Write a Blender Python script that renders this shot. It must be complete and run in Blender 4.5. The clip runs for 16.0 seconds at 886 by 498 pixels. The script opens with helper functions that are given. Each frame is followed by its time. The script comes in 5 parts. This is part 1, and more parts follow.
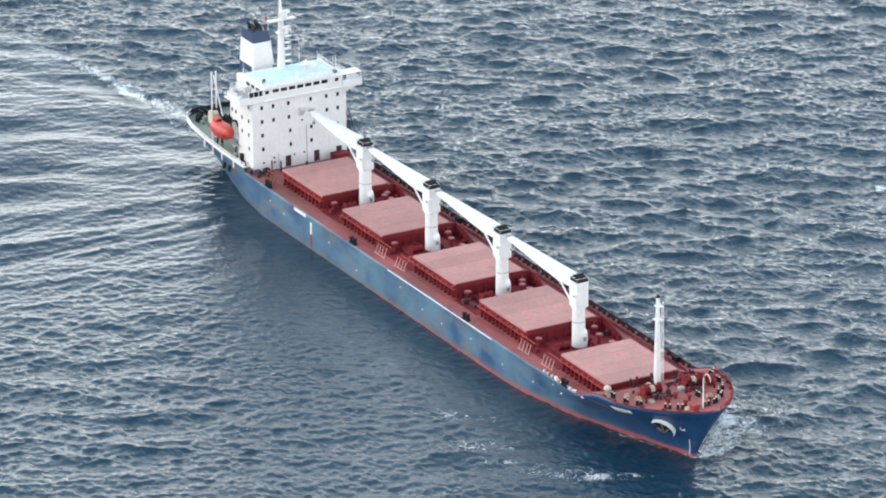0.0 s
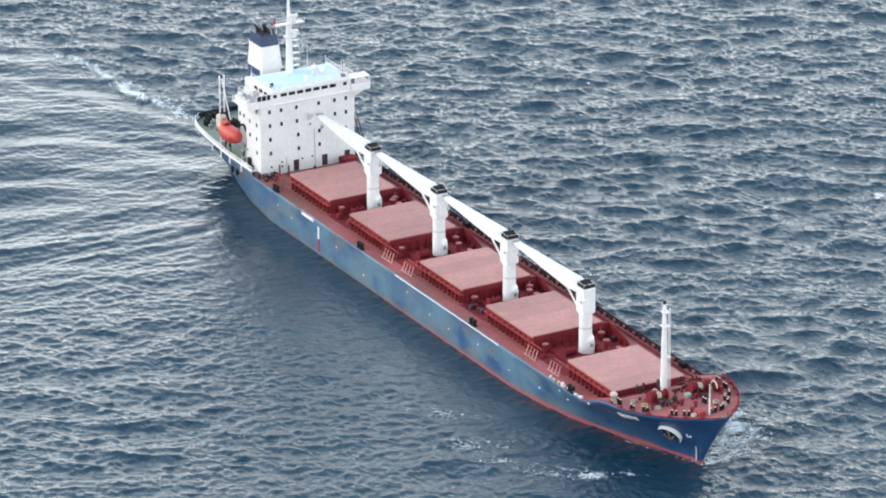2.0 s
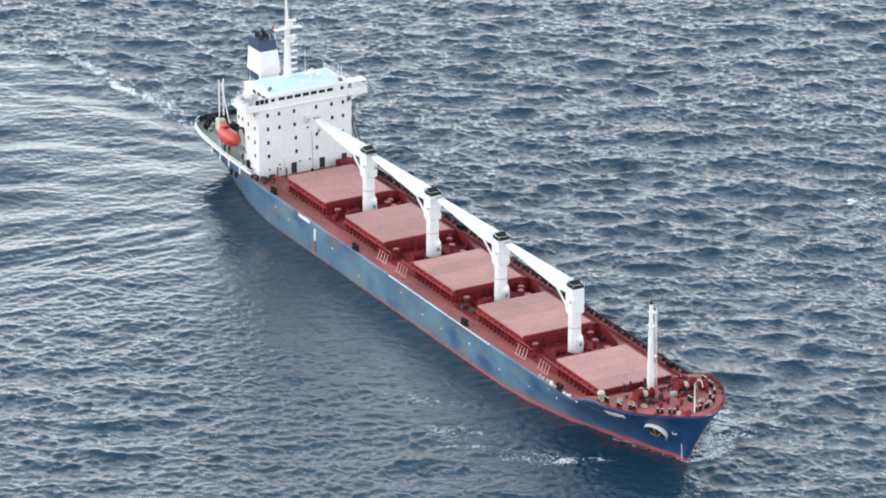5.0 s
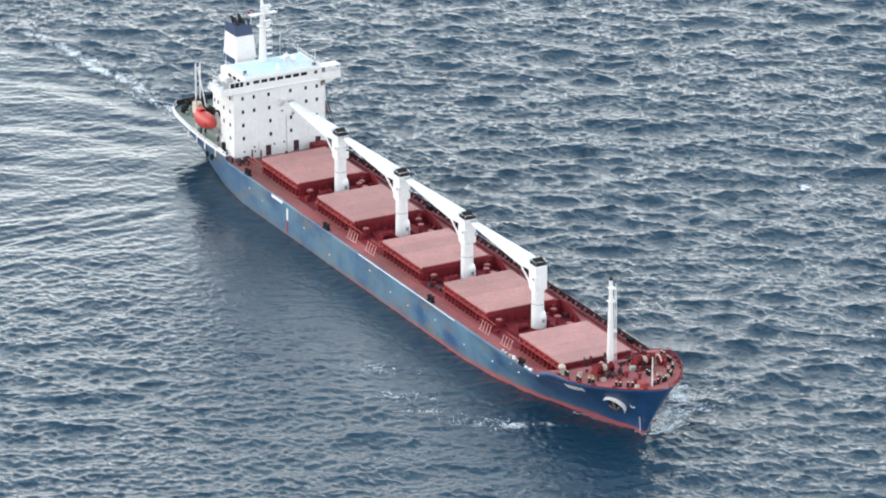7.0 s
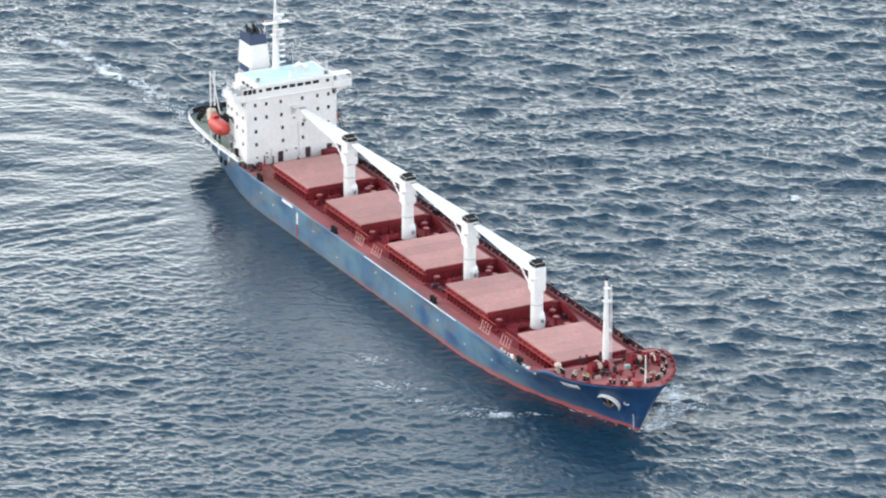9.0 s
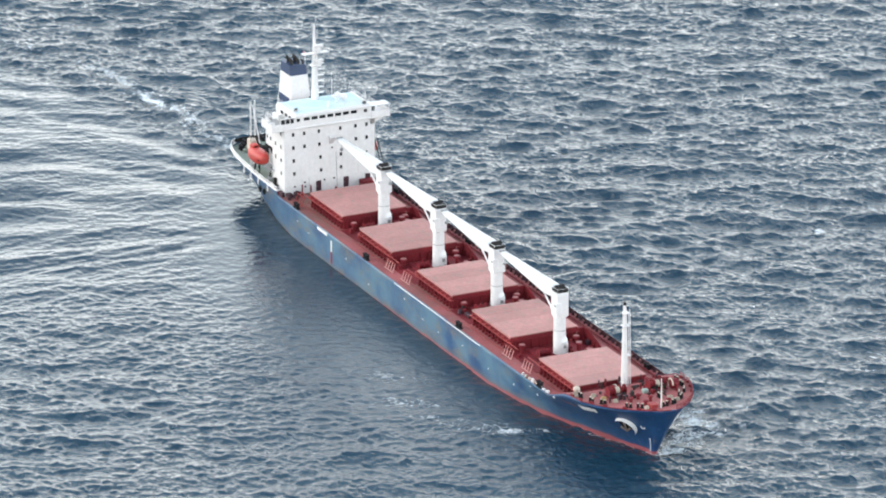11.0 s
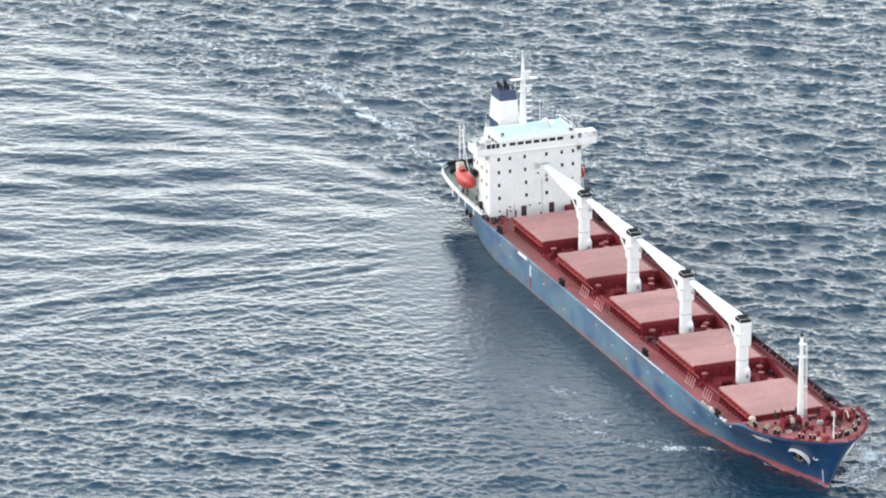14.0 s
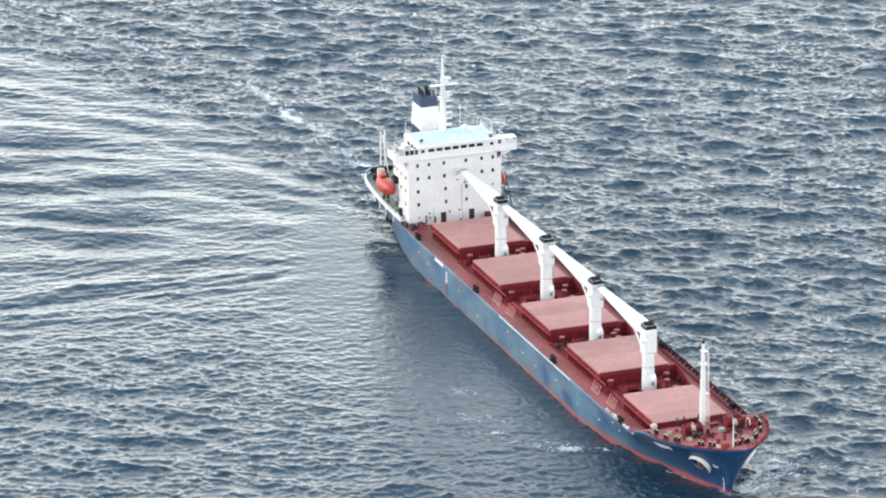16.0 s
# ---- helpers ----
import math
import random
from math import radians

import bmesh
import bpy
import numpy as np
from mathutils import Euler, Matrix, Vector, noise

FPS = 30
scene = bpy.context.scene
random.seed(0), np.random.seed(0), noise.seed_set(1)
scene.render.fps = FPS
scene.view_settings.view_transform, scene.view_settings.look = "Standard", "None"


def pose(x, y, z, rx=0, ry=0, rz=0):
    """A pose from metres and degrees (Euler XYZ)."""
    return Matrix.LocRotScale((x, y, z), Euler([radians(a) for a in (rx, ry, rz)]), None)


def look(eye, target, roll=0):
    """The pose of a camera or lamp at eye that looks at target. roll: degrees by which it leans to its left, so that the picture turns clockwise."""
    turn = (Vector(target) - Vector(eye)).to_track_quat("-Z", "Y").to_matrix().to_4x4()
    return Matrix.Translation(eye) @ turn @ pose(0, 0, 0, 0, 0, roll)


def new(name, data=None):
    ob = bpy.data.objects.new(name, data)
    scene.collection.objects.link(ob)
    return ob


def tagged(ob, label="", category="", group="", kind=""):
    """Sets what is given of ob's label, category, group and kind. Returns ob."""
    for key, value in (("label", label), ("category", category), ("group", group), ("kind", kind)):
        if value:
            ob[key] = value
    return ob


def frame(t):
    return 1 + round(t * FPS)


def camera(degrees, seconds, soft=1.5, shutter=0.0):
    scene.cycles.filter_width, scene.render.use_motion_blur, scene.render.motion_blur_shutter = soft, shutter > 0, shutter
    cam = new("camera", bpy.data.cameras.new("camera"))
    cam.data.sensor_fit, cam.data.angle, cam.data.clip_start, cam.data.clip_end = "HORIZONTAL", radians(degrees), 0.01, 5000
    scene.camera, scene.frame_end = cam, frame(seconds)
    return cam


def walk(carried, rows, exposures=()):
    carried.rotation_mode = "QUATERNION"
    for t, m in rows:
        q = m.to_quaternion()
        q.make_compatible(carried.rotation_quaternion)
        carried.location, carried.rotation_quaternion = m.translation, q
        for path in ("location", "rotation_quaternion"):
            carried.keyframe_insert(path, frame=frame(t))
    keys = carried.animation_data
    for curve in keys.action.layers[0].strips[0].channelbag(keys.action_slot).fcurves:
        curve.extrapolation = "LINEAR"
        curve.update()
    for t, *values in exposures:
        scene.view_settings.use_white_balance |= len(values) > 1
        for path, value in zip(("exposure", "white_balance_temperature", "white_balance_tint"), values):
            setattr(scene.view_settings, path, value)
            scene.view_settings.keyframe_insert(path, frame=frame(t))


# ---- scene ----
from mathutils.bvhtree import BVHTree

SHIP_SPEED = 2.0      # metres a second, along +x
WAVE_DRIFT = (1.8, -1.2)  # the wave field's travel, metres a second

cam = camera(9.935, 16.0, soft=1.9, shutter=0.5)
# seconds; eye seen from the ship; heading, dip and lean in degrees
PATH = [
    (0, (896.91, -454.04, 376.88), 150.853, 21.556, 0.215),
    (0.5, (896.43, -453.02, 376.82), 150.936, 21.565, 0.203),
    (1, (896.49, -451.91, 376.61), 151.013, 21.546, 0.164),
    (1.5, (895.98, -450.88, 376.59), 151.053, 21.536, 0.148),
    (2, (895.89, -450.04, 376.87), 151.127, 21.558, 0.169),
    (2.5, (896.30, -449.67, 377.61), 151.176, 21.532, 0.188),
    (3, (898.16, -449.86, 378.53), 151.236, 21.544, 0.177),
    (5.5, (919.55, -452.21, 381.39), 151.554, 21.359, 0.151),
    (6, (925.74, -452.43, 381.41), 151.630, 21.281, 0.134),
    (6.5, (932.53, -452.65, 380.86), 151.701, 21.201, 0.031),
    (7, (939.56, -452.79, 380.20), 151.777, 21.139, -0.039),
    (7.5, (946.70, -453.10, 379.86), 151.854, 21.081, -0.106),
    (8, (954.04, -453.44, 379.81), 151.958, 20.927, -0.176),
    (8.5, (961.71, -453.10, 379.63), 152.143, 20.762, -0.147),
    (9, (968.19, -451.54, 379.07), 152.678, 20.563, -0.145),
    (9.2, (970.51, -450.17, 378.61), 153.022, 20.516, -0.143),
    (11.3, (993.88, -427.25, 370.67), 155.056, 19.530, 0.084),
    (11.5, (995.66, -425.06, 370.28), 155.388, 19.481, 0.072),
    (12, (999.43, -419.53, 370.15), 156.277, 19.391, 0.075),
    (12.5, (1002.90, -414.08, 370.54), 157.108, 19.353, 0.103),
    (13, (1006.69, -408.48, 371.28), 157.918, 19.333, 0.064),
    (13.5, (1010.38, -402.41, 372.33), 158.519, 19.335, 0.123),
    (14, (1014.22, -395.57, 373.19), 159.360, 19.326, 0.195),
    (14.5, (1017.49, -388.01, 373.64), 159.682, 19.297, 0.304),
    (15, (1019.49, -380.03, 373.49), 159.851, 19.295, 0.321),
    (15.5, (1021.42, -371.71, 372.53), 160.039, 19.254, 0.369),
    (16, (1022.74, -363.56, 371.57), 160.181, 19.231, 0.432),
]


def aimed(t, eye, yaw, dip, lean):
    y, p = radians(yaw), radians(dip)
    e = Vector(eye) + Vector((SHIP_SPEED * t, 0, 0))
    way = Vector((math.cos(p) * math.cos(y), math.cos(p) * math.sin(y), -math.sin(p)))
    return look(e, e + way * 900, -lean)


walk(cam, [(row[0], aimed(*row)) for row in PATH], exposures=[(0, 0.27, 6430, 10), (5, 0.29, 6460, 10), (9, 0.33, 6520, 10), (12.5, 0.36, 6580, 10), (16, 0.4, 6620, 10)])

# ---- light: a bright overcast evening, the sun a soft patch abaft the starboard beam ----
SUN_DIR = Vector((-0.5, -0.75, 0.55)).normalized()
sky_world = bpy.data.worlds.new("overcast_sky")
scene.world = sky_world
sky_world.use_nodes = True
wn, wl = sky_world.node_tree.nodes, sky_world.node_tree.links
wn.clear()
w_out = wn.new("ShaderNodeOutputWorld")
w_bg = wn.new("ShaderNodeBackground")
w_sky = wn.new("ShaderNodeTexSky")
w_sky.sky_type = "NISHITA"
w_sky.sun_disc = False
w_sky.sun_elevation = math.asin(SUN_DIR.z)
w_sky.sun_rotation = math.atan2(SUN_DIR.x, SUN_DIR.y)
w_sky.dust_density = 4.0
w_mix = wn.new("ShaderNodeMix")
w_mix.data_type = "RGBA"
w_mix.inputs[0].default_value = 0.8
# thin cloud: bright and faintly warm low down, greyer blue overhead
w_co, w_xyz, w_up = wn.new("ShaderNodeTexCoord"), wn.new("ShaderNodeSeparateXYZ"), wn.new("ShaderNodeValToRGB")
w_up.color_ramp.elements[0].position, w_up.color_ramp.elements[0].color = 0.0, (1.04, 1.045, 1.02, 1)
w_up.color_ramp.elements[1].position, w_up.color_ramp.elements[1].color = 1.0, (0.125, 0.17, 0.235, 1)
w_mid = w_up.color_ramp.elements.new(0.2)
w_mid.color = (0.935, 0.995, 0.995, 1)
w_high = w_up.color_ramp.elements.new(0.55)
w_high.color = (0.365, 0.45, 0.525, 1)
w_gain = wn.new("ShaderNodeVectorMath")
w_gain.operation = "SCALE"
w_gain.inputs[3].default_value = 27.5
wl.new(w_co.outputs["Generated"], w_xyz.inputs[0])
wl.new(w_xyz.outputs[2], w_up.inputs[0])
wl.new(w_up.outputs[0], w_gain.inputs[0])
wl.new(w_gain.outputs[0], w_mix.inputs[7])
w_bg.inputs[1].default_value = 0.13
wl.new(w_sky.outputs[0], w_mix.inputs[6])
wl.new(w_mix.outputs[2], w_bg.inputs[0])
wl.new(w_bg.outputs[0], w_out.inputs[0])

sun = new("sun", bpy.data.lights.new("sun", "SUN"))
sun.data.energy, sun.data.angle, sun.data.color = 1.3, radians(25), (1.0, 0.95, 0.88)
sun.matrix_world = look(SUN_DIR * 500, (0, 0, 0))


# ---- materials ----
def paint(name, colour, second=None, rough=0.5, grain=1.5, wear=0.0, wear_colour=(0.16, 0.06, 0.03), streak=False, bump=0.15, metal=0.0, mottle=0.5, fine=12.0, gloss=0.5):
    """Painted steel: broad mottling, a fine grain, and worn patches or rust runs."""
    m = bpy.data.materials.new(name)
    m.use_nodes = True
    n, l = m.node_tree.nodes, m.node_tree.links
    b = n["Principled BSDF"]
    b.inputs["Roughness"].default_value, b.inputs["Metallic"].default_value = rough, metal
    b.inputs["Specular IOR Level"].default_value = gloss
    co = n.new("ShaderNodeTexCoord")
    broad, small = n.new("ShaderNodeTexNoise"), n.new("ShaderNodeTexNoise")
    broad.inputs["Scale"].default_value, broad.inputs["Detail"].default_value = grain * 0.12, 6
    small.inputs["Scale"].default_value, small.inputs["Detail"].default_value = fine * 0.12, 8
    for t in (broad, small):
        l.new(co.outputs["Object"], t.inputs["Vector"])
    second = second or tuple(c * 0.75 for c in colour)
    ramp = n.new("ShaderNodeMapRange")
    ramp.inputs[1].default_value, ramp.inputs[2].default_value = 0.35, 0.65
    l.new(broad.outputs[0], ramp.inputs[0])
    mix = n.new("ShaderNodeMix")
    mix.data_type = "RGBA"
    mix.inputs[6].default_value, mix.inputs[7].default_value = (*colour, 1), (*second, 1)
    l.new(ramp.outputs[0], mix.inputs[0])
    grainmix = n.new("ShaderNodeMix")
    grainmix.data_type, grainmix.blend_type = "RGBA", "MULTIPLY"
    grainmix.inputs[0].default_value = mottle
    shade = n.new("ShaderNodeMapRange")
    shade.inputs[1].default_value, shade.inputs[2].default_value, shade.inputs[3].default_value, shade.inputs[4].default_value = 0.25, 0.75, 0.7, 1.25
    l.new(small.outputs[0], shade.inputs[0])
    l.new(mix.outputs[2], grainmix.inputs[6])
    l.new(shade.outputs[0], grainmix.inputs[7])
    last = grainmix
    if wear:
        worn, spread = n.new("ShaderNodeTexNoise"), n.new("ShaderNodeMapping")
        spread.inputs["Scale"].default_value = (1.3, 1.3, 0.12) if streak else (0.6, 0.6, 0.6)
        worn.inputs["Scale"].default_value, worn.inputs["Detail"].default_value, worn.inputs["Roughness"].default_value = 1.0, 9, 0.65
        l.new(co.outputs["Object"], spread.inputs["Vector"])
        l.new(spread.outputs[0], worn.inputs["Vector"])
        cut = n.new("ShaderNodeMapRange")
        cut.inputs[1].default_value, cut.inputs[2].default_value = 0.68 - 0.2 * wear, 0.84 - 0.2 * wear
        cut.inputs[4].default_value = 0.85
        l.new(worn.outputs[0], cut.inputs[0])
        over = n.new("ShaderNodeMix")
        over.data_type = "RGBA"
        over.inputs[7].default_value = (*wear_colour, 1)
        l.new(cut.outputs[0], over.inputs[0])
        l.new(last.outputs[2], over.inputs[6])
        last = over
    l.new(last.outputs[2], b.inputs["Base Color"])
    bm_node = n.new("ShaderNodeBump")
    bm_node.inputs["Strength"].default_value, bm_node.inputs["Distance"].default_value = bump, 0.05
    l.new(small.outputs[0], bm_node.inputs["Height"])
    l.new(bm_node.outputs[0], b.inputs["Normal"])
    return m


WHITE = paint("white_ship_paint", (0.655, 0.635, 0.63), (0.60, 0.58, 0.575), rough=0.45, wear=0.3, wear_colour=(0.47, 0.39, 0.35), streak=True, mottle=0.3)
WING_GREY = paint("grey_deck_covering", (0.42, 0.41, 0.39), (0.33, 0.32, 0.31), rough=0.8, mottle=0.4)
WHITE_CRANE = paint("white_crane_paint", (0.69, 0.685, 0.685), (0.61, 0.605, 0.605), rough=0.42, wear=0.3, wear_colour=(0.38, 0.33, 0.30), streak=True, mottle=0.3)
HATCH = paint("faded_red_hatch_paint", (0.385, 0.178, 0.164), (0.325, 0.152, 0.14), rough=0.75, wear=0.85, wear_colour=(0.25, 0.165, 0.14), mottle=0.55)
hn, hl = HATCH.node_tree.nodes, HATCH.node_tree.links
h_b = hn["Principled BSDF"]
h_last = h_b.inputs["Base Color"].links[0].from_socket
h_info, h_map, h_mul = hn.new("ShaderNodeObjectInfo"), hn.new("ShaderNodeMapRange"), hn.new("ShaderNodeMix")
h_mul.data_type, h_mul.blend_type = "RGBA", "MULTIPLY"
h_mul.inputs[0].default_value = 1.0
h_map.inputs[3].default_value, h_map.inputs[4].default_value = 0.86, 1.08
hl.new(h_info.outputs["Random"], h_map.inputs[0])
hl.new(h_last, h_mul.inputs[6])
hl.new(h_map.outputs[0], h_mul.inputs[7])
hl.new(h_mul.outputs[2], h_b.inputs["Base Color"])
DECK_RED = paint("red_deck_paint", (0.29, 0.082, 0.082), (0.215, 0.062, 0.064), gloss=0.25, rough=0.8, wear=0.6, wear_colour=(0.19, 0.12, 0.105), mottle=0.5)
dn, dl = DECK_RED.node_tree.nodes, DECK_RED.node_tree.links
d_base = dn["Principled BSDF"].inputs["Base Color"]
d_last = d_base.links[0].from_socket
d_co, d_xyz, d_noise, d_map = dn.new("ShaderNodeTexCoord"), dn.new("ShaderNodeSeparateXYZ"), dn.new("ShaderNodeTexNoise"), dn.new("ShaderNodeMapping")
d_map.inputs["Scale"].default_value = (0.07, 0.22, 0.22)
d_noise.inputs["Scale"].default_value, d_noise.inputs["Detail"].default_value, d_noise.inputs["Roughness"].default_value = 1.0, 9, 0.62
dl.new(d_co.outputs["Object"], d_map.inputs[0])
dl.new(d_map.outputs[0], d_noise.inputs["Vector"])
dl.new(d_co.outputs["Object"], d_xyz.inputs[0])
d_aft, d_cut, d_mul, d_mix = dn.new("ShaderNodeMapRange"), dn.new("ShaderNodeMapRange"), dn.new("ShaderNodeMath"), dn.new("ShaderNodeMix")
# soot and oil lie thickest on the after deck
d_aft.inputs[1].default_value, d_aft.inputs[2].default_value, d_aft.inputs[3].default_value, d_aft.inputs[4].default_value = 22, 80, 0.24, 0.0
dl.new(d_xyz.outputs[0], d_aft.inputs[0])
d_mul.operation = "ADD"
dl.new(d_noise.outputs[0], d_mul.inputs[0])
dl.new(d_aft.outputs[0], d_mul.inputs[1])
d_cut.inputs[1].default_value, d_cut.inputs[2].default_value, d_cut.inputs[4].default_value = 0.52, 0.76, 0.8
dl.new(d_mul.outputs[0], d_cut.inputs[0])
d_mix.data_type = "RGBA"
d_mix.inputs[7].default_value = (0.13, 0.085, 0.07, 1)
dl.new(d_cut.outputs[0], d_mix.inputs[0])
dl.new(d_last, d_mix.inputs[6])
dl.new(d_mix.outputs[2], d_base)
BULWARK = paint("dark_bulwark_paint", (0.045, 0.012, 0.018), (0.03, 0.012, 0.02), rough=0.6, wear=0.5, wear_colour=(0.10, 0.03, 0.03))
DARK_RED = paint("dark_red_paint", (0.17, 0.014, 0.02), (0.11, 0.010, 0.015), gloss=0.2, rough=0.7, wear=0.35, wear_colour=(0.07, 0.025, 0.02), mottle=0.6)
BRIGHT_RED = paint("oxide_red_paint", (0.27, 0.038, 0.038), gloss=0.25, rough=0.65, wear=0.3, wear_colour=(0.12, 0.04, 0.03))
PINK_RAIL = paint("faded_rail_paint", (0.46, 0.22, 0.205), rough=0.65, gloss=0.3)
VENT_TOP = paint("dull_pink_paint", (0.30, 0.12, 0.12), rough=0.75, gloss=0.3)
NAVY = paint("navy_funnel_paint", (0.012, 0.034, 0.095), rough=0.45)
BLACK = paint("black_rubber", (0.014, 0.014, 0.016), rough=0.8, gloss=0.15)
SOOT = paint("sooty_steel", (0.016, 0.016, 0.018), (0.03, 0.028, 0.027), rough=0.8, gloss=0.15)
GREEN = paint("grey_green_deck_paint", (0.13, 0.18, 0.145), (0.17, 0.19, 0.16), rough=0.75, wear=0.4, wear_colour=(0.13, 0.09, 0.07))
AQUA = paint("pale_aqua_deck_paint", (0.41, 0.56, 0.605), (0.55, 0.63, 0.65), rough=0.8, mottle=0.35)
ORANGE = paint("orange_lifeboat_shell", (0.50, 0.045, 0.032), (0.34, 0.04, 0.032), rough=0.5, mottle=0.6)
YELLOW = paint("yellow_paint", (0.46, 0.32, 0.13), rough=0.7)
CREAM = paint("cream_canvas", (0.56, 0.47, 0.39), rough=0.8)
GREY = paint("grey_galvanised_steel", (0.30, 0.31, 0.32), rough=0.5, metal=0.4)
ROPE = paint("mooring_rope", (0.45, 0.40, 0.32), (0.32, 0.28, 0.22), rough=0.9, fine=60)
FLAG = paint("red_flag_cloth", (0.55, 0.03, 0.05), rough=0.9)
CABLE = paint("dark_wire_rope", (0.05, 0.05, 0.05), rough=0.6)

GLASS = bpy.data.materials.new("dark_window_glass")
GLASS.use_nodes = True
gb = GLASS.node_tree.nodes["Principled BSDF"]
gb.inputs["Base Color"].default_value = (0.015, 0.017, 0.02, 1)
gb.inputs["Roughness"].default_value = 0.06


def hull_material():
    """Navy topsides, faded and rust-streaked amidships, with a red boot-top."""
    m = paint("hull_paint", (0.011, 0.042, 0.118), (0.016, 0.060, 0.15), rough=0.42, wear=0.5, wear_colour=(0.15, 0.125, 0.115), streak=True, mottle=0.5, gloss=0.35)
    n, l = m.node_tree.nodes, m.node_tree.links
    b = n["Principled BSDF"]
    base = b.inputs["Base Color"].links[0].from_socket
    co = next(x for x in n if x.type == "TEX_COORD")
    xyz = n.new("ShaderNodeSeparateXYZ")
    l.new(co.outputs["Object"], xyz.inputs[0])
    # chalky fading of the older paint aft of the bow
    fade = n.new("ShaderNodeMapRange")
    fade.inputs[1].default_value, fade.inputs[2].default_value, fade.inputs[3].default_value, fade.inputs[4].default_value = 138, 170, 1.0, 0.0
    l.new(xyz.outputs[0], fade.inputs[0])
    blot, stretch = n.new("ShaderNodeTexNoise"), n.new("ShaderNodeMapping")
    stretch.inputs["Scale"].default_value = (0.13, 0.13, 0.20)
    blot.inputs["Scale"].default_value, blot.inputs["Detail"].default_value = 1.0, 8
    l.new(co.outputs["Object"], stretch.inputs[0])
    l.new(stretch.outputs[0], blot.inputs["Vector"])
    amount = n.new("ShaderNodeMapRange")
    amount.inputs[1].default_value, amount.inputs[2].default_value, amount.inputs[3].default_value, amount.inputs[4].default_value = 0.36, 0.62, 0.05, 1.0
    l.new(blot.outputs[0], amount.inputs[0])
    aft = n.new("ShaderNodeMapRange")  # less of the pale tone towards the stern
    aft.inputs[1].default_value, aft.inputs[2].default_value, aft.inputs[3].default_value = 2, 40, 0.25
    l.new(xyz.outputs[0], aft.inputs[0])
    length = n.new("ShaderNodeMath")
    length.operation = "MULTIPLY"
    l.new(fade.outputs[0], length.inputs[0])
    l.new(aft.outputs[0], length.inputs[1])
    both = n.new("ShaderNodeMath")
    both.operation = "MULTIPLY"
    l.new(length.outputs[0], both.inputs[0])
    l.new(amount.outputs[0], both.inputs[1])
    pale = n.new("ShaderNodeMix")
    pale.data_type = "RGBA"
    pale.inputs[7].default_value = (0.078, 0.150, 0.212, 1)
    l.new(both.outputs[0], pale.inputs[0])
    l.new(base, pale.inputs[6])
    # brown scrapes
    scrape, smap = n.new("ShaderNodeTexNoise"), n.new("ShaderNodeMapping")
    smap.inputs["Scale"].default_value = (0.2, 0.2, 0.42)
    scrape.inputs["Scale"].default_value, scrape.inputs["Detail"].default_value, scrape.inputs["Roughness"].default_value = 1.0, 10, 0.7
    l.new(co.outputs["Object"], smap.inputs[0])
    l.new(smap.outputs[0], scrape.inputs["Vector"])
    scut = n.new("ShaderNodeMapRange")
    scut.inputs[1].default_value, scut.inputs[2].default_value, scut.inputs[4].default_value = 0.5, 0.64, 0.72
    l.new(scrape.outputs[0], scut.inputs[0])
    smul = n.new("ShaderNodeMath")
    smul.operation = "MULTIPLY"
    l.new(scut.outputs[0], smul.inputs[0])
    l.new(fade.outputs[0], smul.inputs[1])
    brown = n.new("ShaderNodeMix")
    brown.data_type = "RGBA"
    brown.inputs[7].default_value = (0.14, 0.135, 0.12, 1)
    l.new(smul.outputs[0], brown.inputs[0])
    l.new(pale.outputs[2], brown.inputs[6])
    # boot-top: its edge climbs towards the bow
    climb = n.new("ShaderNodeMapRange")
    climb.inputs[1].default_value, climb.inputs[2].default_value, climb.inputs[3].default_value, climb.inputs[4].default_value = 55, 165, -0.1, 0.9
    l.new(xyz.outputs[0], climb.inputs[0])
    # the boot-top's edge is worn and smeared
    ragged = n.new("ShaderNodeMath")
    ragged.operation = "MULTIPLY_ADD"
    ragged.inputs[1].default_value = 1.1
    l.new(scrape.outputs[0], ragged.inputs[0])
    l.new(climb.outputs[0], ragged.inputs[2])
    gap = n.new("ShaderNodeMath")
    gap.operation = "SUBTRACT"
    l.new(ragged.outputs[0], gap.inputs[0])
    l.new(xyz.outputs[2], gap.inputs[1])
    below = n.new("ShaderNodeMapRange")
    below.inputs[1].default_value, below.inputs[2].default_value, below.inputs[4].default_value = 0.4, 0.62, 0.92
    l.new(gap.outputs[0], below.inputs[0])
    # scum and rust above it
    scum = n.new("ShaderNodeMapRange")
    scum.inputs[1].default_value, scum.inputs[2].default_value, scum.inputs[4].default_value = -0.9, 0.5, 0.6
    l.new(gap.outputs[0], scum.inputs[0])
    older = n.new("ShaderNodeMath")
    older.operation = "MULTIPLY"
    l.new(scum.outputs[0], older.inputs[0])
    l.new(fade.outputs[0], older.inputs[1])
    grimy = n.new("ShaderNodeMix")
    grimy.data_type = "RGBA"
    grimy.inputs[7].default_value = (0.12, 0.10, 0.085, 1)
    l.new(older.outputs[0], grimy.inputs[0])
    l.new(brown.outputs[2], grimy.inputs[6])
    boot = n.new("ShaderNodeMix")
    boot.data_type = "RGBA"
    boot.inputs[7].default_value = (0.27, 0.07, 0.075, 1)
    l.new(below.outputs[0], boot.inputs[0])
    l.new(grimy.outputs[2], boot.inputs[6])
    l.new(boot.outputs[2], b.inputs["Base Color"])
    return m


HULL = hull_material()


